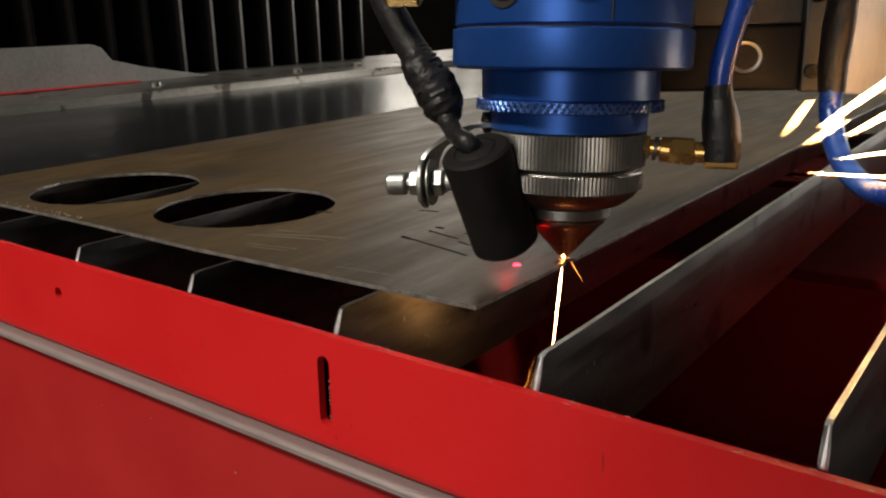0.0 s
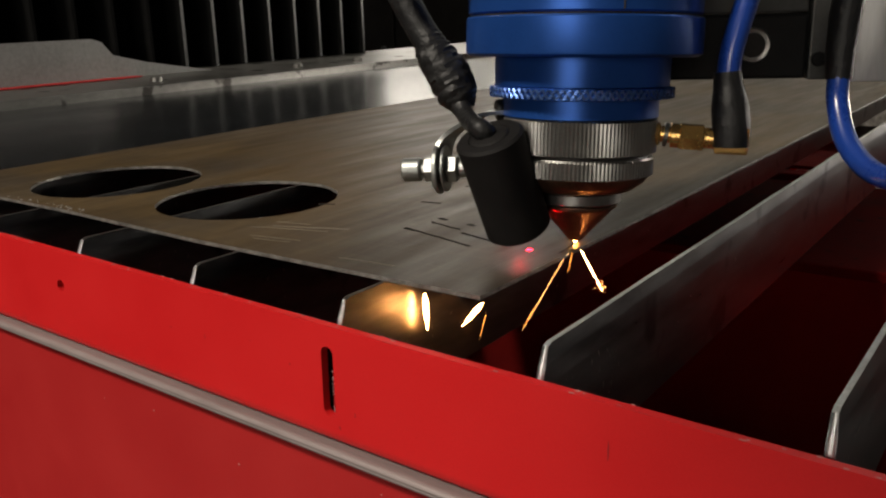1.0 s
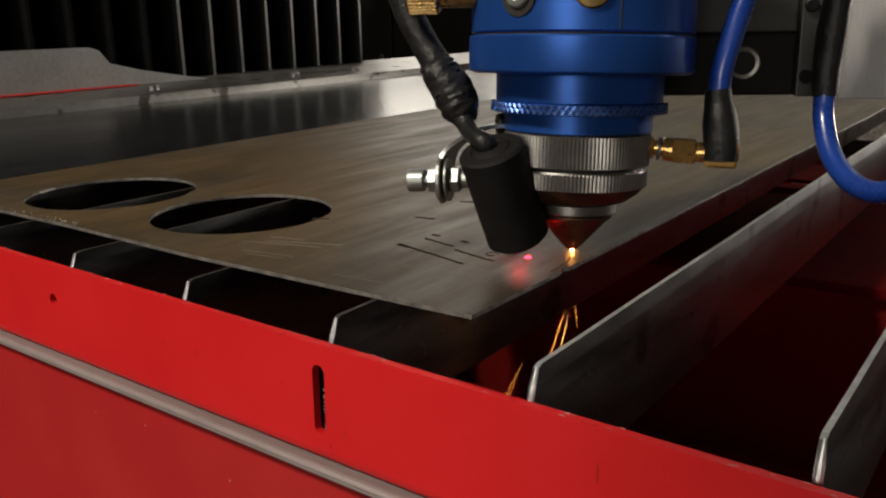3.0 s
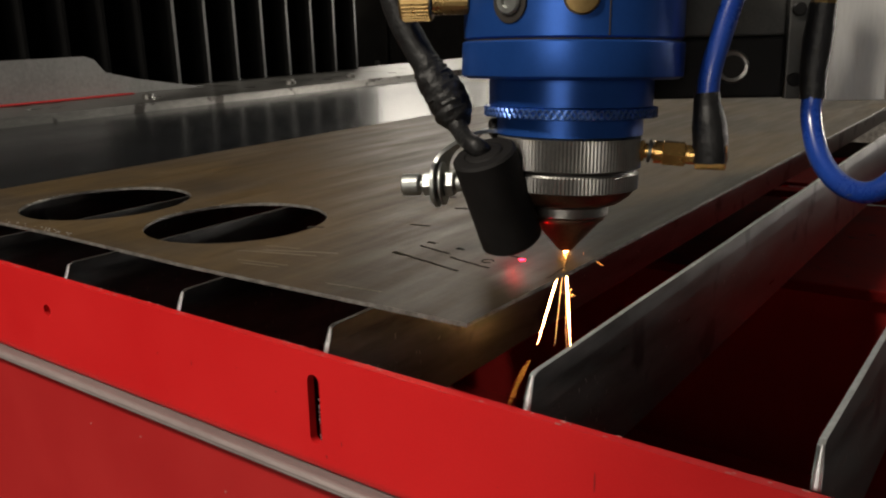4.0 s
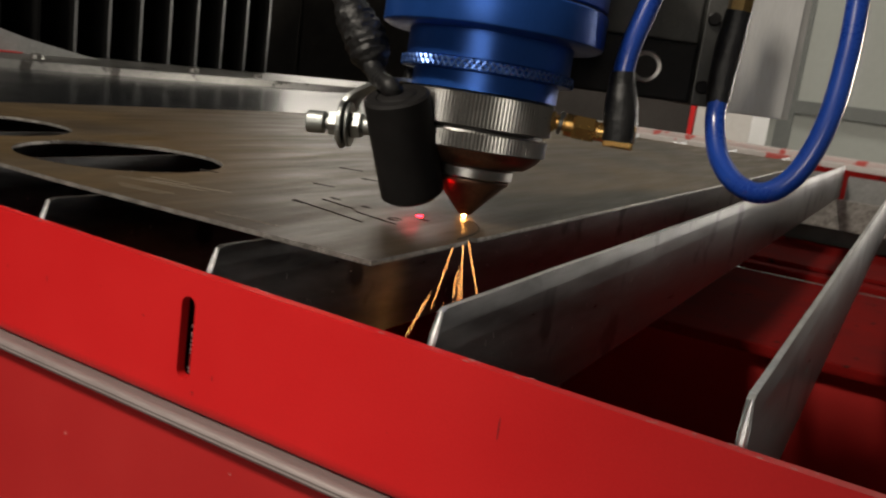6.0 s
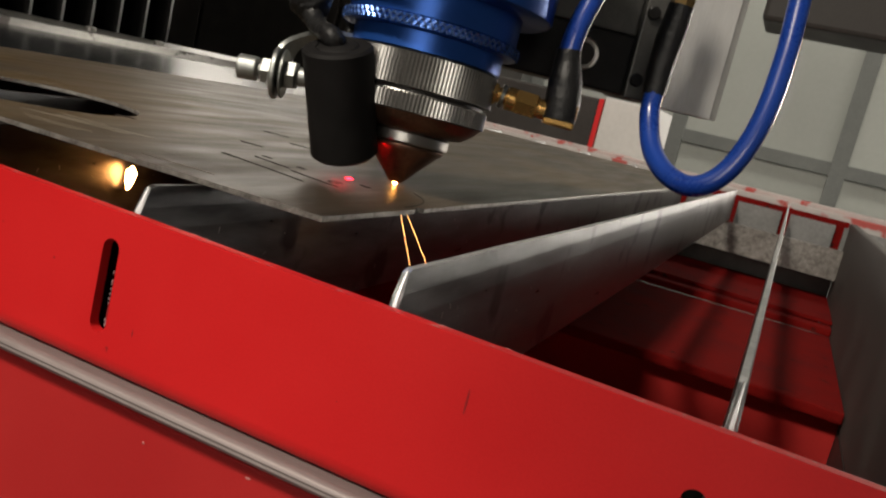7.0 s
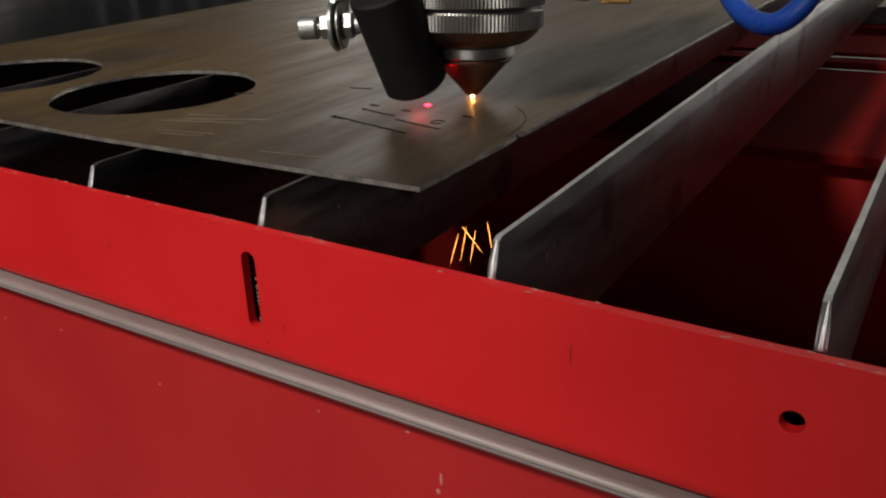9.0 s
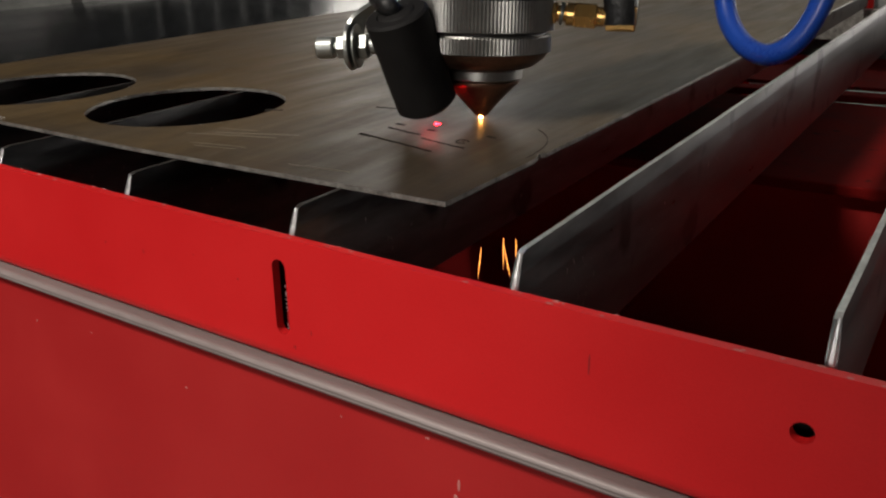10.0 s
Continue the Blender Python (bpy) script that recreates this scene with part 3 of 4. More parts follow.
def bellows():
    t = thing("bellows", "black folded way-cover bellows with some pale fold edges", "machine bellows")
    n, y0, y1 = 17, 0.12, 1.16
    for i in range(n):
        y = y0 + (y1 - y0) * i / n
        w = (y1 - y0) / n
        bm = bmesh.new()
        a = [bm.verts.new((x, y + d, z)) for z in (0.0105, 0.62) for x, d in ((-1.02, 0.0), (-0.965, w * 0.44), (-0.965, w * 0.53), (-1.02, w * 0.98))]
        for p, q in ((0, 1), (1, 2), (2, 3)):
            bm.faces.new((a[p], a[q], a[q + 4], a[p + 4])).material_index = 1 if p == 1 else 0
        bm.faces.new(a[:4])
        bm.faces.new(a[4:][::-1])
        bm.faces.new((a[3], a[0], a[4], a[7]))
        # only pleats from y 0.62 to 1.12 get the paler fold edge
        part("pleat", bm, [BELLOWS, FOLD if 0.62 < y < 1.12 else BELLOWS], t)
    return t


bellows()
tagged(link("machine_cabinet", box(-1.9, -1.03, -0.9, 1.16, -0.85, 1.3), DARK, bevel=0.01), "dark machine housing behind the bellows", "machine housing")


def storage_cabinet():
    t = thing("storage_cabinet", "long dark low cabinet along the hall wall", "cabinet", pose(-3.2, 3.7, -0.85))
    part("carcass", box(-2.0, 2.0, -0.18, 0.25, 0.0, 1.31), DARK, t, bevel=0.01)
    for k in range(5):
        d = part("door", box(-1.97 + 0.79 * k, -1.97 + 0.79 * k + 0.77, -0.2, -0.182, 0.05, 1.27), DARK, t, bevel=0.003)
        part("handle", box(-1.97 + 0.79 * k + 0.7, -1.97 + 0.79 * k + 0.72, -0.225, -0.2005, 0.6, 0.75), RAIL, d, bevel=0.003)


storage_cabinet()


def framework():
    """What carries the bed and the beam, and an added shading board; all out of sight below and beside."""
    t = thing("bed_cabinet", "red machine base cabinet under the cutting bed", "machine base", pose(0, 0, -0.85))
    part("cabinet", box(-1.02, 0.24, 0.004, 1.35, 0.0, 0.51), RED_LOW, t, bevel=0.003)
    part("side_support", box(-1.02, -0.752, -0.4, 1.4, 0.512, 0.80), DARK, t)
    # added out of view only to shade the front panel towards its right end
    t = thing("shade_board", "unseen dark board on a post, added to shade the front panel", "machine hood", pose(1.35, -0.68, -0.85))
    part("panel", box(-1.45, 0.15, -0.17, 0.18, 1.59, 1.63), DARK, t, bevel=0.004)
    part("post", box(-0.05, 0.05, -0.05, 0.05, 0.0, 1.5895), DARK, t, bevel=0.004)
    t = thing("gantry_beam", "dark brown machine gantry beam on two posts", "gantry beam", pose(0.8, 2.0, -0.85))
    part("beam", box(-0.82, 0.8, -0.1, 0.1, 1.21, 1.6), DARK, t, bevel=0.01)
    for x in (0.7,):
        part("post", box(x - 0.09, x + 0.09, -0.09, 0.09, 0.0, 1.209), DARK, t, bevel=0.006)


framework()


def far_screen():
    t = thing("control_box", "dark control box with a red edge and white door", "control box", pose(-0.36, 1.5, -0.85))
    part("cabinet", box(-0.35, 0.125, 0.0, 0.2, 0.0, 0.95), DARK, t, bevel=0.004)
    part("red_edge", box(0.126, 0.135, -0.004, 0.2, 0.0, 0.95), RED, t)
    part("door", box(0.136, 0.24, 0.0, 0.2, 0.0, 0.955), WHITE, t, bevel=0.004)


far_screen()

# ---------------------------------------------------------------- the laser head
MM = 0.001
TURN = 27.56             # the head's own right-hand direction, in degrees from the bed's
NOZZLE_GAP = 0.0015


def head_place(t):
    """The nozzle's place over the sheet as it follows the cut, gliding between the seconds."""
    k = min(max(int(t), 0), 9)
    a, b, c, d = (Vector(CUT_PATH[min(max(k + n, 0), 10)][1:]) for n in (-1, 0, 1, 2))
    if k == 0:
        a = 2 * b - c
    if k == 9:
        d = 2 * c - b
    f = t - k
    p = 0.5 * (2 * b + (c - a) * f + (2 * a - 5 * b + 4 * c - d) * f * f + (3 * b - a - 3 * c + d) * f ** 3)
    return Vector((p.x, p.y, SHEET_TOP + NOZZLE_GAP))


def mm(*p):
    return tuple(v * MM for v in p)


def laser_head():
    h = thing("laser_head", "blue anodised laser cutting head with knurled steel rings and copper nozzle", "laser head")

    hang = pose(0, 0, 0, -3.0, 1.4, 0)      # the core hangs slightly out of plumb

    def turned(name, prof, mat, label="", seg=72, teeth=0.0, rows=None):
        return part(name, lathe([(r * MM, z * MM) for r, z in prof], seg, hang, teeth * MM, rows), mat, h, label, smooth=teeth == 0)
    turned("nozzle", [(1.0, 0.2), (2.4, 0), (3.0, 0.6), (13.2, 12.0), (15.0, 13.4), (15.2, 14.0), (15.2, 14.6), (13, 14.9)], COPPER, "sooted copper cone nozzle")
    turned("nozzle_nut", [(14, 14.9), (16, 15.2), (16.4, 15.7), (16.4, 19.0), (15.6, 19.8), (14, 19.9)], STEEL, "polished steel nozzle nut")
    turned("ceramic_seat", [(17, 19.8), (20.5, 20.4), (24.5, 23.4), (26.5, 26.0)], COPPER, "brown tapered seat")
    turned("lower_ring", [(25.2, 25.6), (27.6, 26.4), (27.6, 32.2), (26.9, 33.0), (25, 33.1)], STEEL, "knurled stainless lower ring", 240, 0.36, (1, 2))
    turned("ring_groove", [(25.6, 33.0), (25.6, 34.4)], DARK)
    turned("upper_ring", [(26.4, 34.2), (28.3, 34.7), (28.3, 46.2), (27.0, 47.1)], STEEL, "knurled stainless upper ring", 250, 0.36, (1, 2))
    turned("neck", [(26.5, 47.0), (28.4, 47.3), (28.4, 54.2)], BLUE)
    # diamond-knurled adjusting ring
    bm = lathe([(r * MM, z * MM) for r, z in ((31, 53.8), (33.0, 54.2), (33.0, 57.8), (31, 58.2))], 96, hang)
    ridges = bmesh.new()
    for i in range(84):
        for sgn in (-1, 1):
            a = 2 * math.pi * i / 84
            p = [(33.1 * math.cos(a + sgn * s * 0.07), 33.1 * math.sin(a + sgn * s * 0.075), 56.0 + s * 3.2) for s in (-0.5, 0.5)]
            rod(mm(*p[0]), mm(*p[1]), 0.6 * MM, 5, bm=ridges)
    bmesh.ops.transform(ridges, matrix=hang, verts=ridges.verts)
    ring = part("adjusting_ring", bm, BLUE, h, "diamond-knurled blue adjusting ring")
    # the ridges' glints come from this lighter blue
    part("knurling", ridges, BLUE_GLINT, ring, "blue knurling coloured lighter for its glints")
    turned("barrel", [(31, 58), (31.8, 58.4), (31.8, 69)], BLUE)
    turned("flange", [(40.5, 68.4), (42.3, 69.4), (42.5, 70.2), (42.5, 81.4), (42.0, 82.0)], BLUE)
    turned("seam", [(40.8, 81.8), (40.8, 83.0)], DARK)
    body = turned("upper_body", [(41.2, 82.8), (41.8, 83.4), (41.8, 165), (40, 166)], BLUE)
    a = radians(-73)
    part("joint_line", box(-0.25 * MM, 0.25 * MM, -0.42 * MM, 0.25 * MM, 83.4 * MM, 165 * MM, hang @ Matrix.Translation(mm(41.6 * math.cos(a), 41.6 * math.sin(a), 0))), DARK, body)

    def on_body(u, z, r=41.8):
        """A pose on the body's wall, its z axis pointing outwards."""
        x = u * MM
        y = -math.sqrt((r * MM) ** 2 - x * x)
        d = Vector((x, y, 0)).normalized()
        return hang @ Matrix.Translation((x, y, z * MM)) @ d.to_track_quat("Z", "Y").to_matrix().to_4x4()
    m = on_body(-22, 95.2)
    part("screw_pocket", lathe([(7.6 * MM, -3 * MM), (7.6 * MM, 0.45 * MM), (7.0 * MM, 0.5 * MM)], 32, m @ Matrix.Diagonal((0.9, 1, 1, 1))), DARK, body)
    part("cap_screw", lathe([(4.8 * MM, 0), (4.8 * MM, 1.4 * MM), (4.2 * MM, 2.0 * MM), (2.5 * MM, 2.0 * MM), (2.3 * MM, 0.7 * MM)], 24, m), ZINC, body, "zinc socket cap screw")
    part("brass_plug", lathe([(6.2 * MM, -1 * MM), (6.2 * MM, 0.8 * MM), (5.6 * MM, 1.3 * MM), (0.4 * MM, 1.5 * MM)], 32, on_body(2.5, 96.2)), BRASS, body, "round brass plug")
    k = part("thumb_screw", rod(mm(-62, -9, 98), mm(-50, -9, 98), 6.5 * MM, 24, 0.6 * MM), BRASS, h, "knurled brass thumb screw")
    bm = bmesh.new()
    for i in range(28):
        q = 2 * math.pi * i / 28
        rod(mm(-61, -9 + 6.4 * math.cos(q), 98 + 6.4 * math.sin(q)), mm(-51, -9 + 6.4 * math.cos(q), 98 + 6.4 * math.sin(q)), 0.45 * MM, 5, bm=bm)
    part("knurling", bm, BRASS, k)
    part("collar", rod(mm(-50, -9, 98), mm(-36, -9, 98), 4.6 * MM, 20, 0.4 * MM), BRASS, k)

    # red pointer: black sleeve, collar, lens
    top, low = Vector(mm(-30.2, -25.0, 43.5)), Vector(mm(-20.6, -12.5, 7.0))
    ax = (low - top).normalized()
    m, n = along(top, low)
    R = 12.2 * MM
    p = part("pointer_sleeve", lathe([(7.2 * MM, 0.6 * MM), (7.6 * MM, -0.2 * MM), (R - 1.0 * MM, -0.2 * MM), (R, 0.8 * MM), (R - 0.1 * MM, n - 1.4 * MM), (R - 1.6 * MM, n), (7.2 * MM, n)], 40, m), RUBBER, h, "matt black rubber sleeve of the red pointer", smooth=True)
    part("cable_gland", lathe([(7.3 * MM, -0.1 * MM), (6.6 * MM, -0.6 * MM), (3.5 * MM, -1.2 * MM)], 24, m), RUBBER, p)
    part("lens", lathe([(2.6 * MM, 0), (2.5 * MM, 0.9 * MM), (1.6 * MM, 1.9 * MM), (0.4 * MM, 2.3 * MM)], 16, Matrix.Translation(low + ax * 0.05 * MM) @ m.to_3x3().to_4x4()), LENS, p, "glowing red lens")
    part("red_spot", lathe([(1.15 * MM, 0), (1.0 * MM, 0.12 * MM), (0.5 * MM, 0.2 * MM)], 20, Matrix.Translation(mm(-17.0, -10.1, -1.49)) @ Matrix.Diagonal((1.1, 0.9, 1, 1))), DOT, p, "red laser spot on the sheet")

    # bracket with bolt
    bm = bmesh.new()
    pth = smooth_path([mm(-24, 4, 49), mm(-33, 0, 48.5), mm(-42, -5, 44.5), mm(-47.5, -9, 39.5), mm(-49.2, -12, 31), mm(-49, -12.5, 24)], 6)
    prev = None
    for i, q in enumerate(pth):
        d = (pth[min(i + 1, len(pth) - 1)] - pth[max(i - 1, 0)]).normalized()
        s = Vector((0.35, 0.94, 0)).normalized() * 6.5 * MM
        nn = d.cross(s).normalized() * 0.75 * MM
        cur = [bm.verts.new(q + w) for w in (-s - nn, s - nn, s + nn, -s + nn)]
        if prev:
            for j in range(4):
                bm.faces.new((prev[j], prev[(j + 1) % 4], cur[(j + 1) % 4], cur[j]))
        else:
            bm.faces.new(cur[::-1])
        prev = cur
    bm.faces.new(prev)
    b = part("bracket", bm, ZINC, h, "bent zinc bracket plate", smooth=True)
    o, x = Vector(mm(-49.0, -13.5, 30.0)), Vector((0.99, -0.1, 0.05)).normalized()
    part("washer", rod(o - x * 1.6 * MM, o + x * 0.2 * MM, 9.2 * MM, 32, 0.4 * MM), ZINC, b)
    part("washer", rod(o + x * 1.4 * MM, o + x * 2.4 * MM, 8.4 * MM, 32, 0.3 * MM), ZINC, b)
    part("bolt_head", lathe([(2.2 * MM, 1.6 * MM), (2.5 * MM, 0.1 * MM), (3.9 * MM, 0.1 * MM), (4.3 * MM, 0.6 * MM), (4.3 * MM, 6.4 * MM), (3.9 * MM, 7 * MM)], 28, along(o - x * 14.5 * MM, o)[0]), ZINC, b, "socket cap bolt head")
    part("bolt_shank", rod(o - x * 8 * MM, o + x * 14 * MM, 2.3 * MM, 16), ZINC, b)
    part("nut", rod(o - x * 6 * MM, o - x * 1.6 * MM, 4.8 * MM, 6, 0.5 * MM), ZINC, b)
    part("nut", rod(o + x * 2.4 * MM, o + x * 6.6 * MM, 5.2 * MM, 6, 0.5 * MM), ZINC, b)
    part("stud_collar", rod(o + x * 7.2 * MM, o + x * 12 * MM, 3.4 * MM, 20, 0.3 * MM), ZINC, b)
    part("clamp_ring", rod(mm(-30, 2, 49.5), mm(-24, 4, 49.5), 4.0 * MM, 20, 0.6 * MM), SHRINK, b)

    # wrapped cable up from the pointer
    c = part("pointer_lead", tube([top - ax * 0.5 * MM, top - ax * 3 * MM + Vector(mm(-2, 0, 0)), mm(-37, -20, 48), mm(-40, -13, 50), mm(-43, -8, 55)], [3.4 * MM, 3.6 * MM, 3.2 * MM, 3.4 * MM, 4.0 * MM], 14, 8, 0.1, 2), SHRINK, h, "crumpled black pointer lead", smooth=True)
    part("wrapping", tube([mm(-41, -8, 51), mm(-43, -7, 56), mm(-46.5, -5, 63), mm(-51.5, -3, 70), mm(-54.5, -1, 76)], [4.2 * MM, 7.4 * MM, 8.2 * MM, 7.2 * MM, 5.6 * MM], 18, 8, 0.16, 5), SHRINK, c, "bunched black tape wrapping", smooth=True)
    part("cable", tube([mm(-52, -3, 72), mm(-58, 0, 81), mm(-66, 3, 97), mm(-70, 6, 120), mm(-70, 10, 160)], 5.6 * MM, 16, 8, 0.05, 6), SHRINK, c, "black sheathed cable", smooth=True)

    # gold connector with black boot and blue hose
    s = part("connector_flange", rod(mm(25.5, -2, 41), mm(30, -2.5, 40.7), 4.4 * MM, 6, 0.4 * MM), GOLD, h, "gold-plated threaded connector")
    part("thread", rod(mm(30, -2.5, 40.7), mm(34, -3, 40.3), 2.9 * MM, 20, 0.2 * MM), GOLD, s)
    part("washer", rod(mm(31.2, -2.7, 40.6), mm(32.6, -2.8, 40.4), 4.4 * MM, 24, 0.3 * MM), ZINC, s)
    part("sleeve", rod(mm(33.4, -3, 40.3), mm(37, -3.4, 40), 4.4 * MM, 24, 0.4 * MM), GOLD, s)
    part("hex_nut", rod(mm(36.6, -3.4, 40), mm(45.2, -4.4, 39.4), 5.0 * MM, 6, 0.5 * MM), GOLD, s)
    part("neck", rod(mm(45.2, -4.4, 39.4), mm(49, -4.9, 39.2), 3.7 * MM, 24, 0.2 * MM), GOLD, s)
    part("elbow", box(-5.6 * MM, 5.8 * MM, -4.6 * MM, 4.6 * MM, -4.8 * MM, 4.8 * MM, Matrix.Translation(mm(54.2, -5.4, 38.9)) @ pose(0, 0, 0, 0, 2, -6)), GOLD, s, bevel=0.9 * MM)
    part("boot", tube([mm(54, -6.8, 36.4), mm(54, -6.2, 43), mm(53.4, -4.8, 51), mm(52.6, -3.4, 58), mm(52.2, -3, 62.5)], [6.3 * MM, 6.6 * MM, 6.4 * MM, 5.1 * MM, 4.7 * MM], 20, 6, 0.06, 3), SHRINK, s, "black heat-shrink boot", smooth=True)
    part("hose", tube([mm(52.4, -3, 60), mm(53.4, -2.5, 70), mm(56.5, -1, 82), mm(62, 2, 99), mm(72, 8, 125), mm(84, 14, 150)], 4.1 * MM, 18, 8), HOSE, h, "glossy blue air hose", smooth=True)

    # carriage behind the head
    g = part("carriage_block", box(30 * MM, 95 * MM, 64 * MM, 92 * MM, 54 * MM, 80.5 * MM), BLACK, h, "black carriage block", bevel=1.2 * MM)
    part("bore_ring", lathe([(5.2 * MM, 0), (5.2 * MM, 1.2 * MM), (6.6 * MM, 1.4 * MM), (7.2 * MM, 0.6 * MM), (7.2 * MM, 0)], 32, Matrix.Translation(mm(73, 64, 68)) @ pose(0, 0, 0, 90)), STEEL, g, "steel ring round a bore")
    # no hole is cut: a dark disc stands for the shade inside
    part("bore", lathe([(5.0 * MM, 0), (5.0 * MM, 0.4 * MM), (3.4 * MM, 0.5 * MM)], 24, Matrix.Translation(mm(73, 64, 68)) @ pose(0, 0, 0, 90)), DARK, g)
    part("upper_block", box(20 * MM, 95 * MM, 66 * MM, 100 * MM, 81 * MM, 165 * MM), DARKPLATE, h, "dark grey carriage plate", bevel=1 * MM)
    part("backing_plate", box(95.5 * MM, 112 * MM, 62 * MM, 98 * MM, 53.5 * MM, 165 * MM), DARKPLATE, h, bevel=0.8 * MM)
    part("side_plate", box(112.5 * MM, 137 * MM, 60 * MM, 70 * MM, 52.5 * MM, 165 * MM, pose(0, 0, 0, 0, 0, 0)), PLATE, h, "bare aluminium plate with a bright edge", bevel=0.6 * MM)
    # chamfer in plain white, in place of the daylight it reflects
    part("plate_edge", box(-2.6 * MM, 2.6 * MM, -0.6 * MM, 0.6 * MM, 52.6 * MM, 165 * MM, Matrix.Translation(mm(138.2, 62.0, 0)) @ pose(0, 0, 0, 0, 0, 32)), WHITE, h, "machined edge coloured white for its gleam")
    for z in (62, 92):
        part("plate_screw", lathe([(3.0 * MM, 0), (3.0 * MM, 1.8 * MM), (2.4 * MM, 2.2 * MM)], 16, Matrix.Translation(mm(99, 62, z)) @ pose(0, 0, 0, 90)), BLACK, h)
    f = part("hose_fitting", tube([mm(100, 34, 56), mm(100, 35, 66), mm(101, 36, 80), mm(102, 36, 94)], [4.9 * MM, 5.4 * MM, 5.9 * MM, 5.4 * MM], 18, 6, 0.04, 9), SHRINK, h, "black hose boot", smooth=True)
    part("brass_end", rod(mm(102, 36, 93.5), mm(103, 36, 112), 5.0 * MM, 6, 0.5 * MM), BRASS, f)
    part("gas_hose", tube([mm(100, 34, 60), mm(99.5, 31, 48), mm(101, 20, 34), mm(106, 6, 25.5), mm(114, -4, 24.5), mm(123, -8, 34), mm(130, -8, 54), mm(134, -3, 80), mm(136, 4, 108), mm(138, 12, 150)], 4.2 * MM, 18, 8), HOSE, h, "glossy blue gas hose in a loop", smooth=True)

    # the cut itself
    bm = bmesh.new()
    bmesh.ops.create_icosphere(bm, subdivisions=2, radius=0.62 * MM, matrix=Matrix.Translation(mm(0, 0, -0.55)) @ Matrix.Diagonal((1, 1, 0.9, 1)))
    part("cut_flame", bm, FLAME, h, "white-hot glow where the beam meets the steel")
    return h


head = laser_head()


# ---------------------------------------------------------------- sparks
def streak(length, r, mat):
    """A tapered bright streak that points down from its origin."""
    bm = lathe([(0.15 * r, 0), (r, -0.18 * length), (0.8 * r, -0.6 * length), (0.1 * r, -length)], 6)
    s = link("spark", bm, mat)
    return tagged(s, "white-hot spark streak flying from the cut", "spark", "sparks from the cut")


SPARKS = []
for i in range(36):
    rs = random.Random(100 + i)
    SPARKS.append((streak(rs.uniform(0.010, 0.030), rs.uniform(0.00005, 0.00009), SPARK_DIM if i % 3 else SPARK), rs))


def star(seed):
    """A spark that has burst: thin rays all round one point."""
    rs, bm = random.Random(seed), bmesh.new()
    for i in range(11):
        a, b = rs.uniform(0, 2 * math.pi), rs.uniform(-0.6, 0.6)
        d = Vector((math.sin(a) * math.cos(b), math.sin(b), math.cos(a) * math.cos(b) - 0.25)).normalized()
        rod(d * 0.0002, d * rs.uniform(0.0012, 0.0034), 0.00004, 5, bm=bm)
    return tagged(link("spark", bm, SPARK), "bursting spark with thin bright rays", "spark", "sparks from the cut")


JETS = {}
for kind, count, n, r, mat in (("thick", 6, 0.038, 0.00042, SPARK_JET), ("mid", 5, 0.019, 0.00026, SPARK_JET), ("thin", 11, 0.038, 0.000065, SPARK), ("short", 9, 0.011, 0.00010, SPARK_DIM)):
    JETS[kind] = [streak(n, r, mat) for k in range(count)]
for ob in JETS["thick"] + JETS["mid"]:
    tagged(ob, "thick white-hot jet of molten metal under the cut")
JETS["star"] = [star(300 + k) for k in range(2)]


def slag_glow(n, r):
    ob = link("spark", lathe([(0.15 * r, 0), (r, -0.25 * n), (0.8 * r, -0.65 * n), (0.15 * r, -n)], 8), SPARK_HOT)
    return tagged(ob, "glowing streak under the steel sheet for slag and flame reflection", "spark", "sparks from the cut")


# each glowing streak: itself, where it glows, its lean, and when
SLAG_GLOWS = [
    # glowing body in place of the cut flame's reflection on a slat
    (slag_glow(0.009, 0.0019), Vector((-0.0700, 0.0765, -0.0085)), (-0.1, 0, -1), ((6.35, 7.75),)),
    (slag_glow(0.014, 0.0010), Vector((0.0040, 0.0410, -0.0055)), (0.05, 0, -1), ((0.68, 0.73), (0.95, 1.05))),
    (slag_glow(0.012, 0.0009), Vector((0.0230, 0.0500, -0.0085)), (-0.75, -0.35, -1), ((0.67, 0.74), (0.95, 1.05))),
]


STRAYS = []
for a, b, r in (((88, 47), (128, 78), 0.0011), ((97, 44), (128, 63), 0.0009), ((95, 36), (126, 41), 0.0007), ((86, 31), (126, 29), 0.0006), ((76, 44), (84, 57), 0.00025), ((84, 41), (96, 50), 0.0003), ((110, 26), (128, 23), 0.0003)):
    n = math.hypot(b[0] - a[0], b[1] - a[1]) * MM
    ob = streak(n, 0.45 * r, SPARK_STRAY)
    STRAYS.append((ob, Vector(mm(b[0], 0, b[1])), Vector((a[0] - b[0], 0, a[1] - b[1])).normalized()))


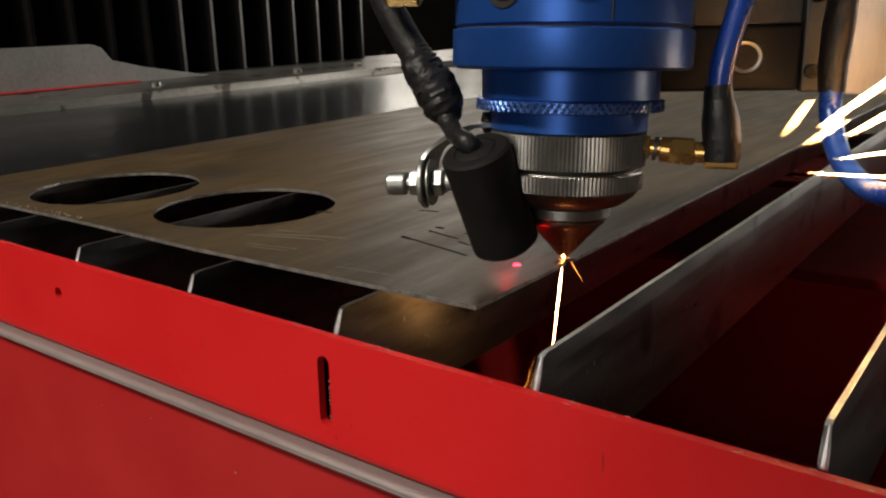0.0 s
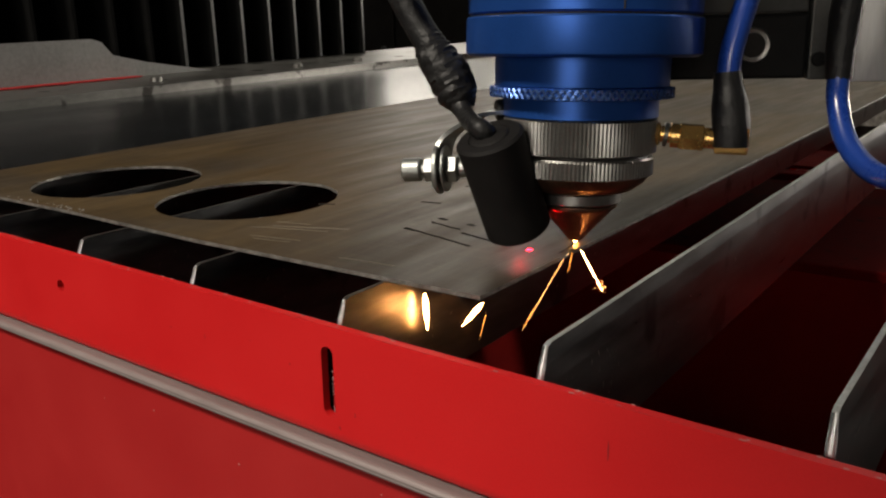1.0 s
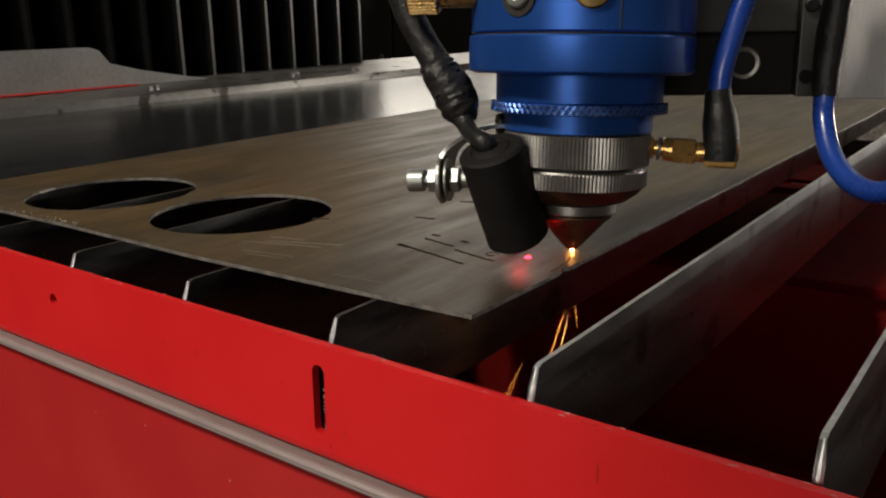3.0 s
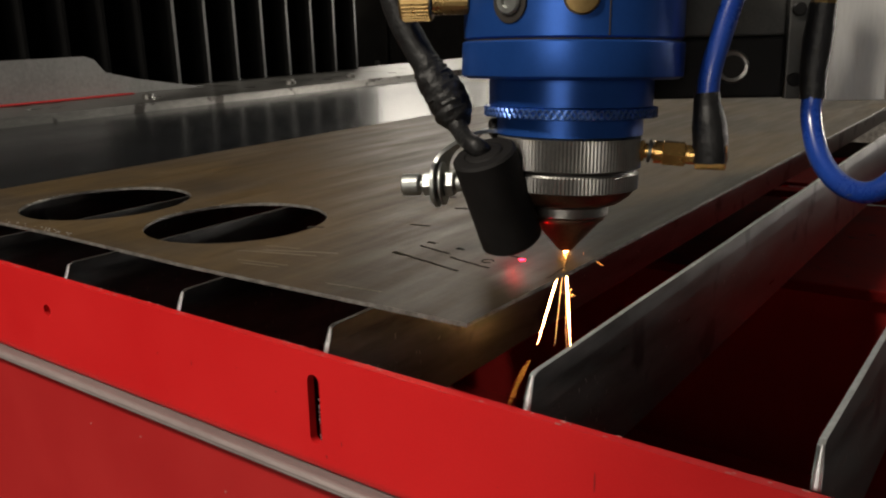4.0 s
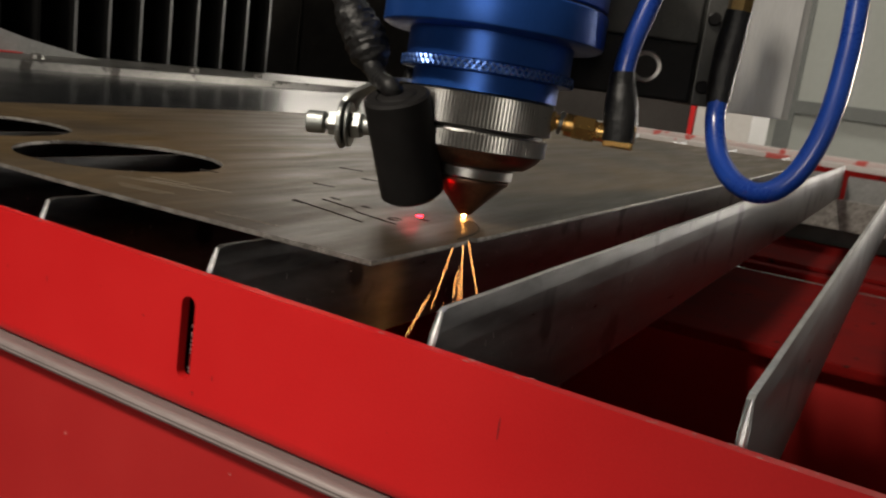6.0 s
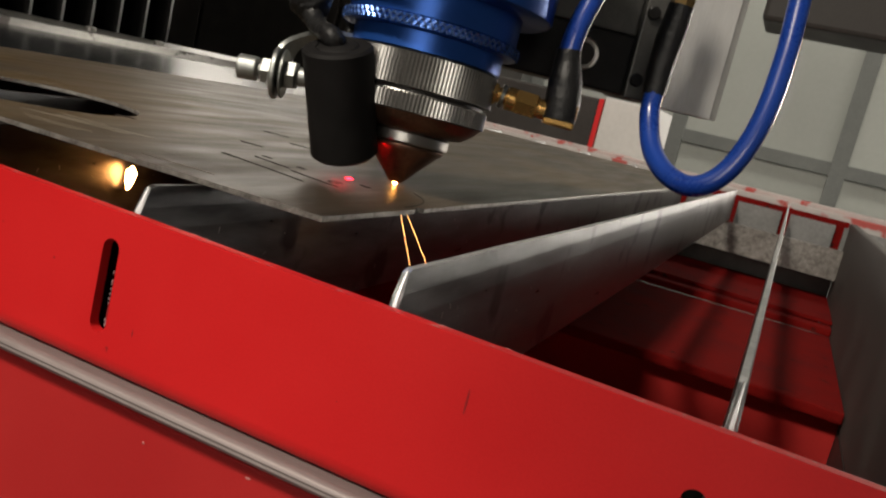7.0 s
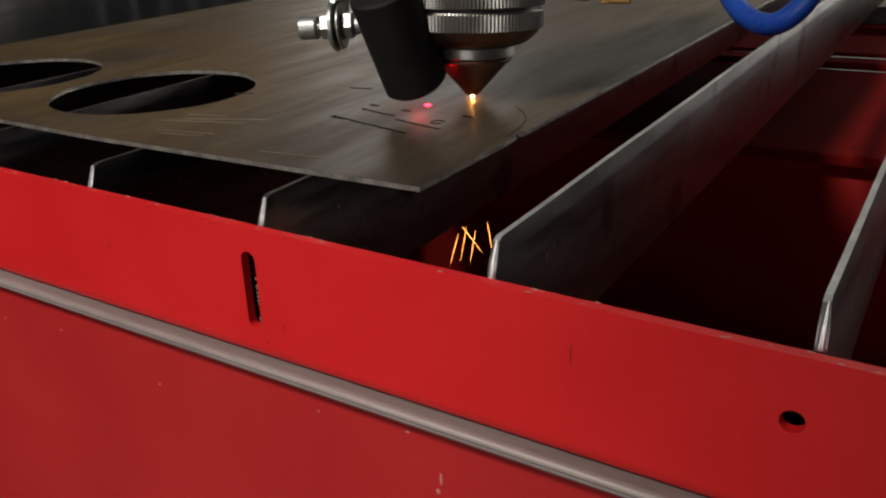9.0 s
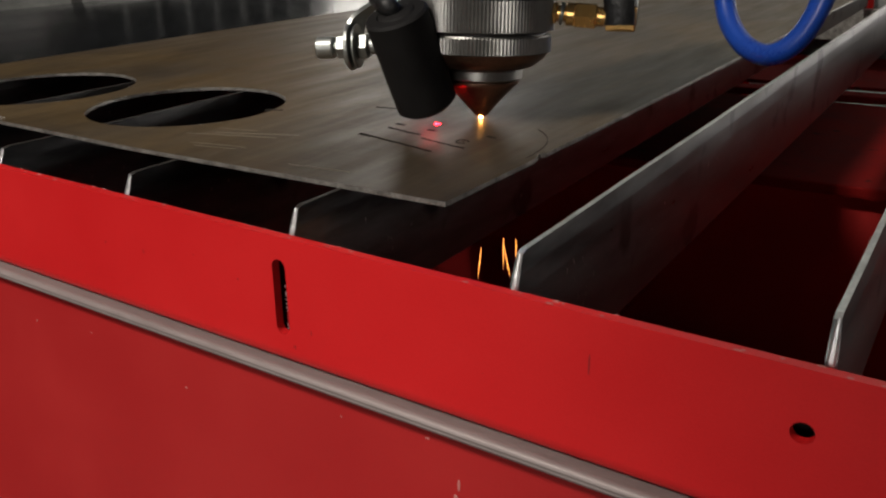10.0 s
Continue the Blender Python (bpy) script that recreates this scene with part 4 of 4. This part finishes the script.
# share of sparks in flight, sideways drift and spread, by time
SHOWER = [(0.0, 0.1, -0.1, 0.25), (0.25, 0.6, -0.2, 0.6), (0.5, 0.03, -0.4, 0.3), (0.75, 0.3, -0.3, 0.3), (1.0, 0.02, 0.0, 0.35), (1.5, 0.04, -0.1, 0.3), (1.75, 0.3, -0.3, 0.3), (2.0, 0.08, -0.15, 0.25), (2.5, 0.35, -0.2, 0.3), (3.0, 0.25, -0.25, 0.35), (3.5, 0.45, -0.3, 0.4), (4.0, 0.1, -0.2, 0.3), (4.5, 0.6, -0.35, 0.5), (5.0, 0.1, 0.0, 0.45), (5.5, 0.08, 0.0, 0.2), (6.0, 0.3, 0.0, 0.25), (6.5, 0.2, 0.1, 0.2), (7.0, 0.04, 0.1, 0.12), (8.0, 0.05, 0.0, 0.12), (9.0, 0.1, 0.0, 0.2), (10.0, 0.08, 0.0, 0.15)]
# what bursts out when: seconds, then kind, lean, millimetres to the side and along the flight
FANS = {
    0.0: "thick -.1 0 3, short -.9 -14 9, short .6 1 0",
    0.1: "mid -.5 0 4, mid .1 0 3, star 0 0 11, thin -.3 0 3, thin .3 0 3, thin -.8 0 3, thin .7 0 3",
    0.2: "short -.3 0 3, mid -.4 -4 12",
    0.3: "thin -1 0 3, thin -.7 0 3, thin -.4 0 3, thin -.2 0 3, thin .1 0 3, thin .4 0 3, thin .8 0 3, mid -.2 0 3, mid .1 0 3, star 0 0 4",
    0.4: "mid -.9 -3 8, thin -.8 0 4, short -.2 0 3",
    0.5: "short -.25 0 3, short -.1 0 4, short -.9 -2 24, short -1.2 0 20, short -.5 -14 38",
    0.6: "thin -.5 0 3, thin -.7 0 3, thin -.9 0 3, mid -.9 -2 20",
    0.7: "thick -.5 0 3, thick -.2 0 3, thin -.1 0 3, thin .1 0 3, thin -.3 0 3, thin -.7 0 3, mid -.9 -2 24",
    0.8: "thick -.8 0 3, thin -1.1 0 3, thin -.9 0 3, thin -.6 0 3, thin -.4 0 3, thin -.2 0 3, mid -.7 0 14",
    0.9: "thick -.5 -2 10, thin -.3 0 3",
    1.0: "mid .53 0 3, star .53 0 20, thin -.55 0 3, short -.56 0 30, short -.25 -27 30, short -.2 0 2",
    1.1: "short -.2 0 4", 1.2: "thin -.2 0 3", 1.3: "short -.2 0 4, short 0 0 5, short -.4 0 4",
    1.5: "short -.1 0 3, short -.2 0 4, short .05 0 3, short .8 -15 8",
    1.6: "thin -.5 0 3, thin -.4 0 3, thin -.3 0 3, thin -.2 0 3, thin -.1 0 3",
    1.8: "thick -.25 0 3, mid -.4 0 12, thin -.15 0 3, thin -.5 0 3, thin -.3 0 3",
    2.0: "mid -.2 0 2, mid -.22 0 15, short -.24 0 26, short -.42 0 27, short -.1 0 28, star -.23 0 30, short .7 -10 15",
    2.2: "thin -.1 0 3, thin -.3 0 3, thin .4 0 3, thin -.5 0 3, mid -.15 0 3",
    2.5: "thick -.2 0 3, thin -.4 0 3, thin 0 0 3, thin .3 0 3", 2.7: "mid -.3 0 4, thin -.2 0 3, short .2 0 4",
    2.9: "thin -.6 0 3, thin -.3 0 3, thin -.1 0 3, mid -.4 0 10", 3.1: "thick -.35 0 3, thin -.1 0 3, star -.3 0 25",
    3.4: "thick -.3 0 3, mid -.5 0 10, mid -.1 0 3, thin -.6 0 3, thin -.2 0 3, thin 0 0 3",
    3.5: "thick -.1 0 3, thick -.3 0 3, thick -.5 0 3, thick -.72 0 3, thick -.95 0 6, mid .02 0 3, mid -.2 0 12, thin -.05 0 3, thin -.4 0 3, thin -.6 0 3, thin -.85 0 3, thin .15 0 3",
    3.6: "thin -.9 0 3, thin -.7 0 3, thin -.4 0 3, thin -.2 0 3, thin 0 0 3, thin .3 0 3, thin .6 0 3, thin .9 0 3, mid -.3 0 3, star .1 0 6",
    3.8: "short -.4 -4 6, short -.1 0 4, thin -.2 0 3",
    4.0: "thick -.28 0 3, thick .06 0 3, thin .02 0 3, star .08 0 17, thin -.1 0 3, short 1.6 5 1",
    4.2: "thin 0 0 3, thin -.1 0 3, thin .06 0 3, short -.2 -19 9",
    4.4: "mid -.3 0 4, thin -.15 0 3, short -.6 0 10, short .1 0 8, mid -.4 0 18",
    4.5: "thick 0 0 3, thick .06 0 3, thick -.13 0 3, mid -.3 0 3, mid -.5 0 3, mid -.8 0 3, mid -.15 0 14, thin -.9 0 5, thin -.7 0 5, thin -.55 0 4, thin -.4 0 6, thin -.25 0 8, thin -.1 0 9, thin .3 0 3, thin .7 0 3, star -.5 0 12, star -.2 0 19",
    4.6: "thin -.5 0 3, thin -.35 0 3, thin -.2 0 3, thin -.1 0 3, thin .1 0 3, thin .25 0 3, mid -.2 0 3, mid 0 0 3",
    4.7: "thin 0 0 3, thin -.05 0 4", 4.8: "short -.3 -3 6, short -.1 0 8, short .1 0 6, short -.5 -6 16",
    5.0: "thin -.42 0 3, thin -.3 0 3, thin -.2 0 4, thin -.1 0 3, thin 0 0 4, thin .22 0 3, thin .33 0 3, thin .45 0 3, short -.1 -6 12",
    5.2: "thin -.4 -4 3, thin -.3 -3 3, thin -.2 -2 4, thin -.1 -5 3, thin 0 0 4, thin .12 0 3, thin -.5 -3 3, thin -.15 -6 3, thin .05 -2 3, short .3 6 3, short .6 10 6",
    5.3: "mid -.2 0 4, star -.2 0 16, thin -.35 0 3",
    5.5: "mid .05 0 3, star .06 0 17, thin -.17 0 3",
    5.7: "thin -.5 0 3, thin -.2 0 3, thin 0 0 3, thin .12 0 3, short -.8 -8 8",
    6.0: "thin -.2 0 3, thin .1 0 3, thin .3 0 3", 6.3: "thin .2 0 4, thin .4 0 4, short 0 0 6", 6.5: "thin .3 0 5, thin .5 0 6",
    6.8: "thin .4 0 9, short .3 0 12", 6.9: "thin .42 0 9, thin .66 0 9", 7.0: "thin .42 0 9, thin .66 0 9",
    7.7: "short -.2 -4 0, short 0 -1 0, short .1 2 0, short -.1 -7 1",
    8.1: "short -.3 -8 0, short -.2 -5 -3, short -.3 -2 -4, short -.1 1 -6, short 0 3 -4",
    8.5: "short 2.5 22 -14", 8.9: "short .1 1 0, short .2 -2 0",
    9.0: "short -.3 -6 0, short -.2 -4 -2, short -.2 -1 -1, short .7 -4 -3, short .15 3 -4",
    9.2: "short -.4 -9 0, short -.3 -6 -2, short -.3 -3 -4, short -.2 -1 0, short -.2 1 -5, short -.1 3 -8, short 0 6 -9, short -.3 -5 2",
    9.5: "short .1 6 5", 9.8: "short -.1 -2 0", 10.0: "short -.1 0 0, short 0 7 -3, short .2 7 0, short 0 11 -3",
}
BURSTS = []
for when, text in FANS.items():
    used = {}
    for item in text.split(","):
        kind, *numbers = item.split()
        k = used[kind] = used.get(kind, -1) + 1
        BURSTS.append((when, JETS[kind][k % len(JETS[kind])], *map(float, numbers)))
LOW = Vector((0.047, -0.0805, -0.0215))      # later the shower comes out lower, between two slats


def shower_at(t):
    for a, b in zip(SHOWER, SHOWER[1:]):
        if t <= b[0]:
            f = (t - a[0]) / (b[0] - a[0])
            return [a[k] + (b[k] - a[k]) * f for k in (1, 2, 3)]
    return SHOWER[-1][1:]


def tilt(d):
    """The turn that points a streak along d."""
    return Vector((0, 0, -1)).rotation_difference(Vector(d).normalized()).to_matrix().to_4x4()


def motions():
    head_rot = pose(0, 0, 0, 0, 0, TURN)
    turn = head_rot.to_3x3()
    walk(head, [(k * 0.25, Matrix.Translation(head_place(k * 0.25)) @ head_rot) for k in range(41)])
    gust = random.Random(77)
    gusts = [1.0 if k % 2 == 0 else gust.uniform(0.3, 1.3) for k in range(41)]
    for ob, rs in SPARKS:
        lag, rows = rs.uniform(0.05, 0.75), []
        inside = Vector((0, 0, 0.055))
        for k in range(41):
            c = 0.25 * k
            share, drift, spread = shower_at(c)
            if rs.random() > share * gusts[k]:
                continue
            side = min(max(rs.gauss(0, 1), -1.6), 1.6)
            d = (turn @ Vector((drift + spread * side, min(max(rs.gauss(-0.12, 0.2), -0.5), 0.3), -1.0))).normalized()
            late = min(max((c - 6.5) / 1.5, 0), 1)
            o = head_place(c) + LOW * late + Vector((0, 0, -0.004))
            reach, start = rs.uniform(0.05, 0.085), c - 0.16 * (0.45 + 0.4 * lag if late else lag)
            rows.append((start - 1 / 30, Matrix.Translation(head_place(max(start, 0)) + inside)))
            for f in (0.0, 0.5, 1.0):
                rows.append((start + 0.16 * f, Matrix.Translation(o + d * reach * f + Vector((0, 0, -0.018 * f * f))) @ tilt(d)))
            rows.append((start + 0.16 + 1 / 30, Matrix.Translation(head_place(min(start + 0.2, 10)) + inside)))
        clean, last = [], -1
        if not rows or rows[0][0] > 0:
            rows.insert(0, (0.0, Matrix.Translation(head_place(0) + inside)))
        rows.append((10.3, Matrix.Translation(head_place(10) + inside)))
        for n, (t, m) in enumerate(rows):
            if t < 0 and rows[n + 1][0] <= 0:
                continue
            if t < 0:           # already under way when the clip begins
                t2, m2 = rows[n + 1]
                m = Matrix.Translation(m.translation.lerp(m2.translation, -t / (t2 - t))) @ m2.to_3x3().to_4x4()
                t = 0.0
            t = min(t, 10.0)
            if frame(t) > last:
                clean.append((t, m))
                last = frame(t)
        walk(ob, clean)
    for k, (ob, a, d) in enumerate(STRAYS):
        o, d = head_place(0) + turn @ a, turn @ d
        rest = Vector((0.9 + 0.07 * k, 0.5 - 0.1 * k, -0.845))
        rows = [(0.0, Matrix.Translation(o) @ tilt(d)), (0.1, Matrix.Translation(o - d * 0.05) @ tilt(d)), (0.2, Matrix.Translation(o - d * 0.2) @ tilt(d)), (0.6, Matrix.Translation(rest) @ tilt(d)), (10.0, Matrix.Translation(rest) @ tilt(d))]
        walk(ob, rows)
    for ob in itertools.chain(*JETS.values()):
        rows, mine = [], [b for b in BURSTS if b[1] is ob]
        for k in range(301):
            t = k / 30
            o, d = head_place(t) + Vector((0, 0, 0.068)), Vector((0, 0, -1))
            for c, _, lean, side, drop in mine:
                if abs(t - c) < 0.04:
                    d = (turn @ Vector((lean, -0.08, -1))).normalized()
                    o = head_place(t) + turn @ Vector((side * MM, 0, 0)) + d * (drop * MM + 0.001 + 0.03 * (t - c)) + (LOW if t > 7.6 else Vector())
            rows.append((t, Matrix.Translation(o) @ tilt(d)))
        walk(ob, rows)
    for ob, place, lean, spells in SLAG_GLOWS:
        rows = []
        for k in range(301):
            t = k / 30
            on = any(a < t < b for a, b in spells)
            o = place + Vector((0.0015 * math.sin(9 * t), 0, 0.002 * math.sin(13 * t))) if on else head_place(t) + Vector((0, 0, 0.068))
            rows.append((t, Matrix.Translation(o) @ tilt(lean if on else (0, 0, -1))))
        walk(ob, rows)


motions()
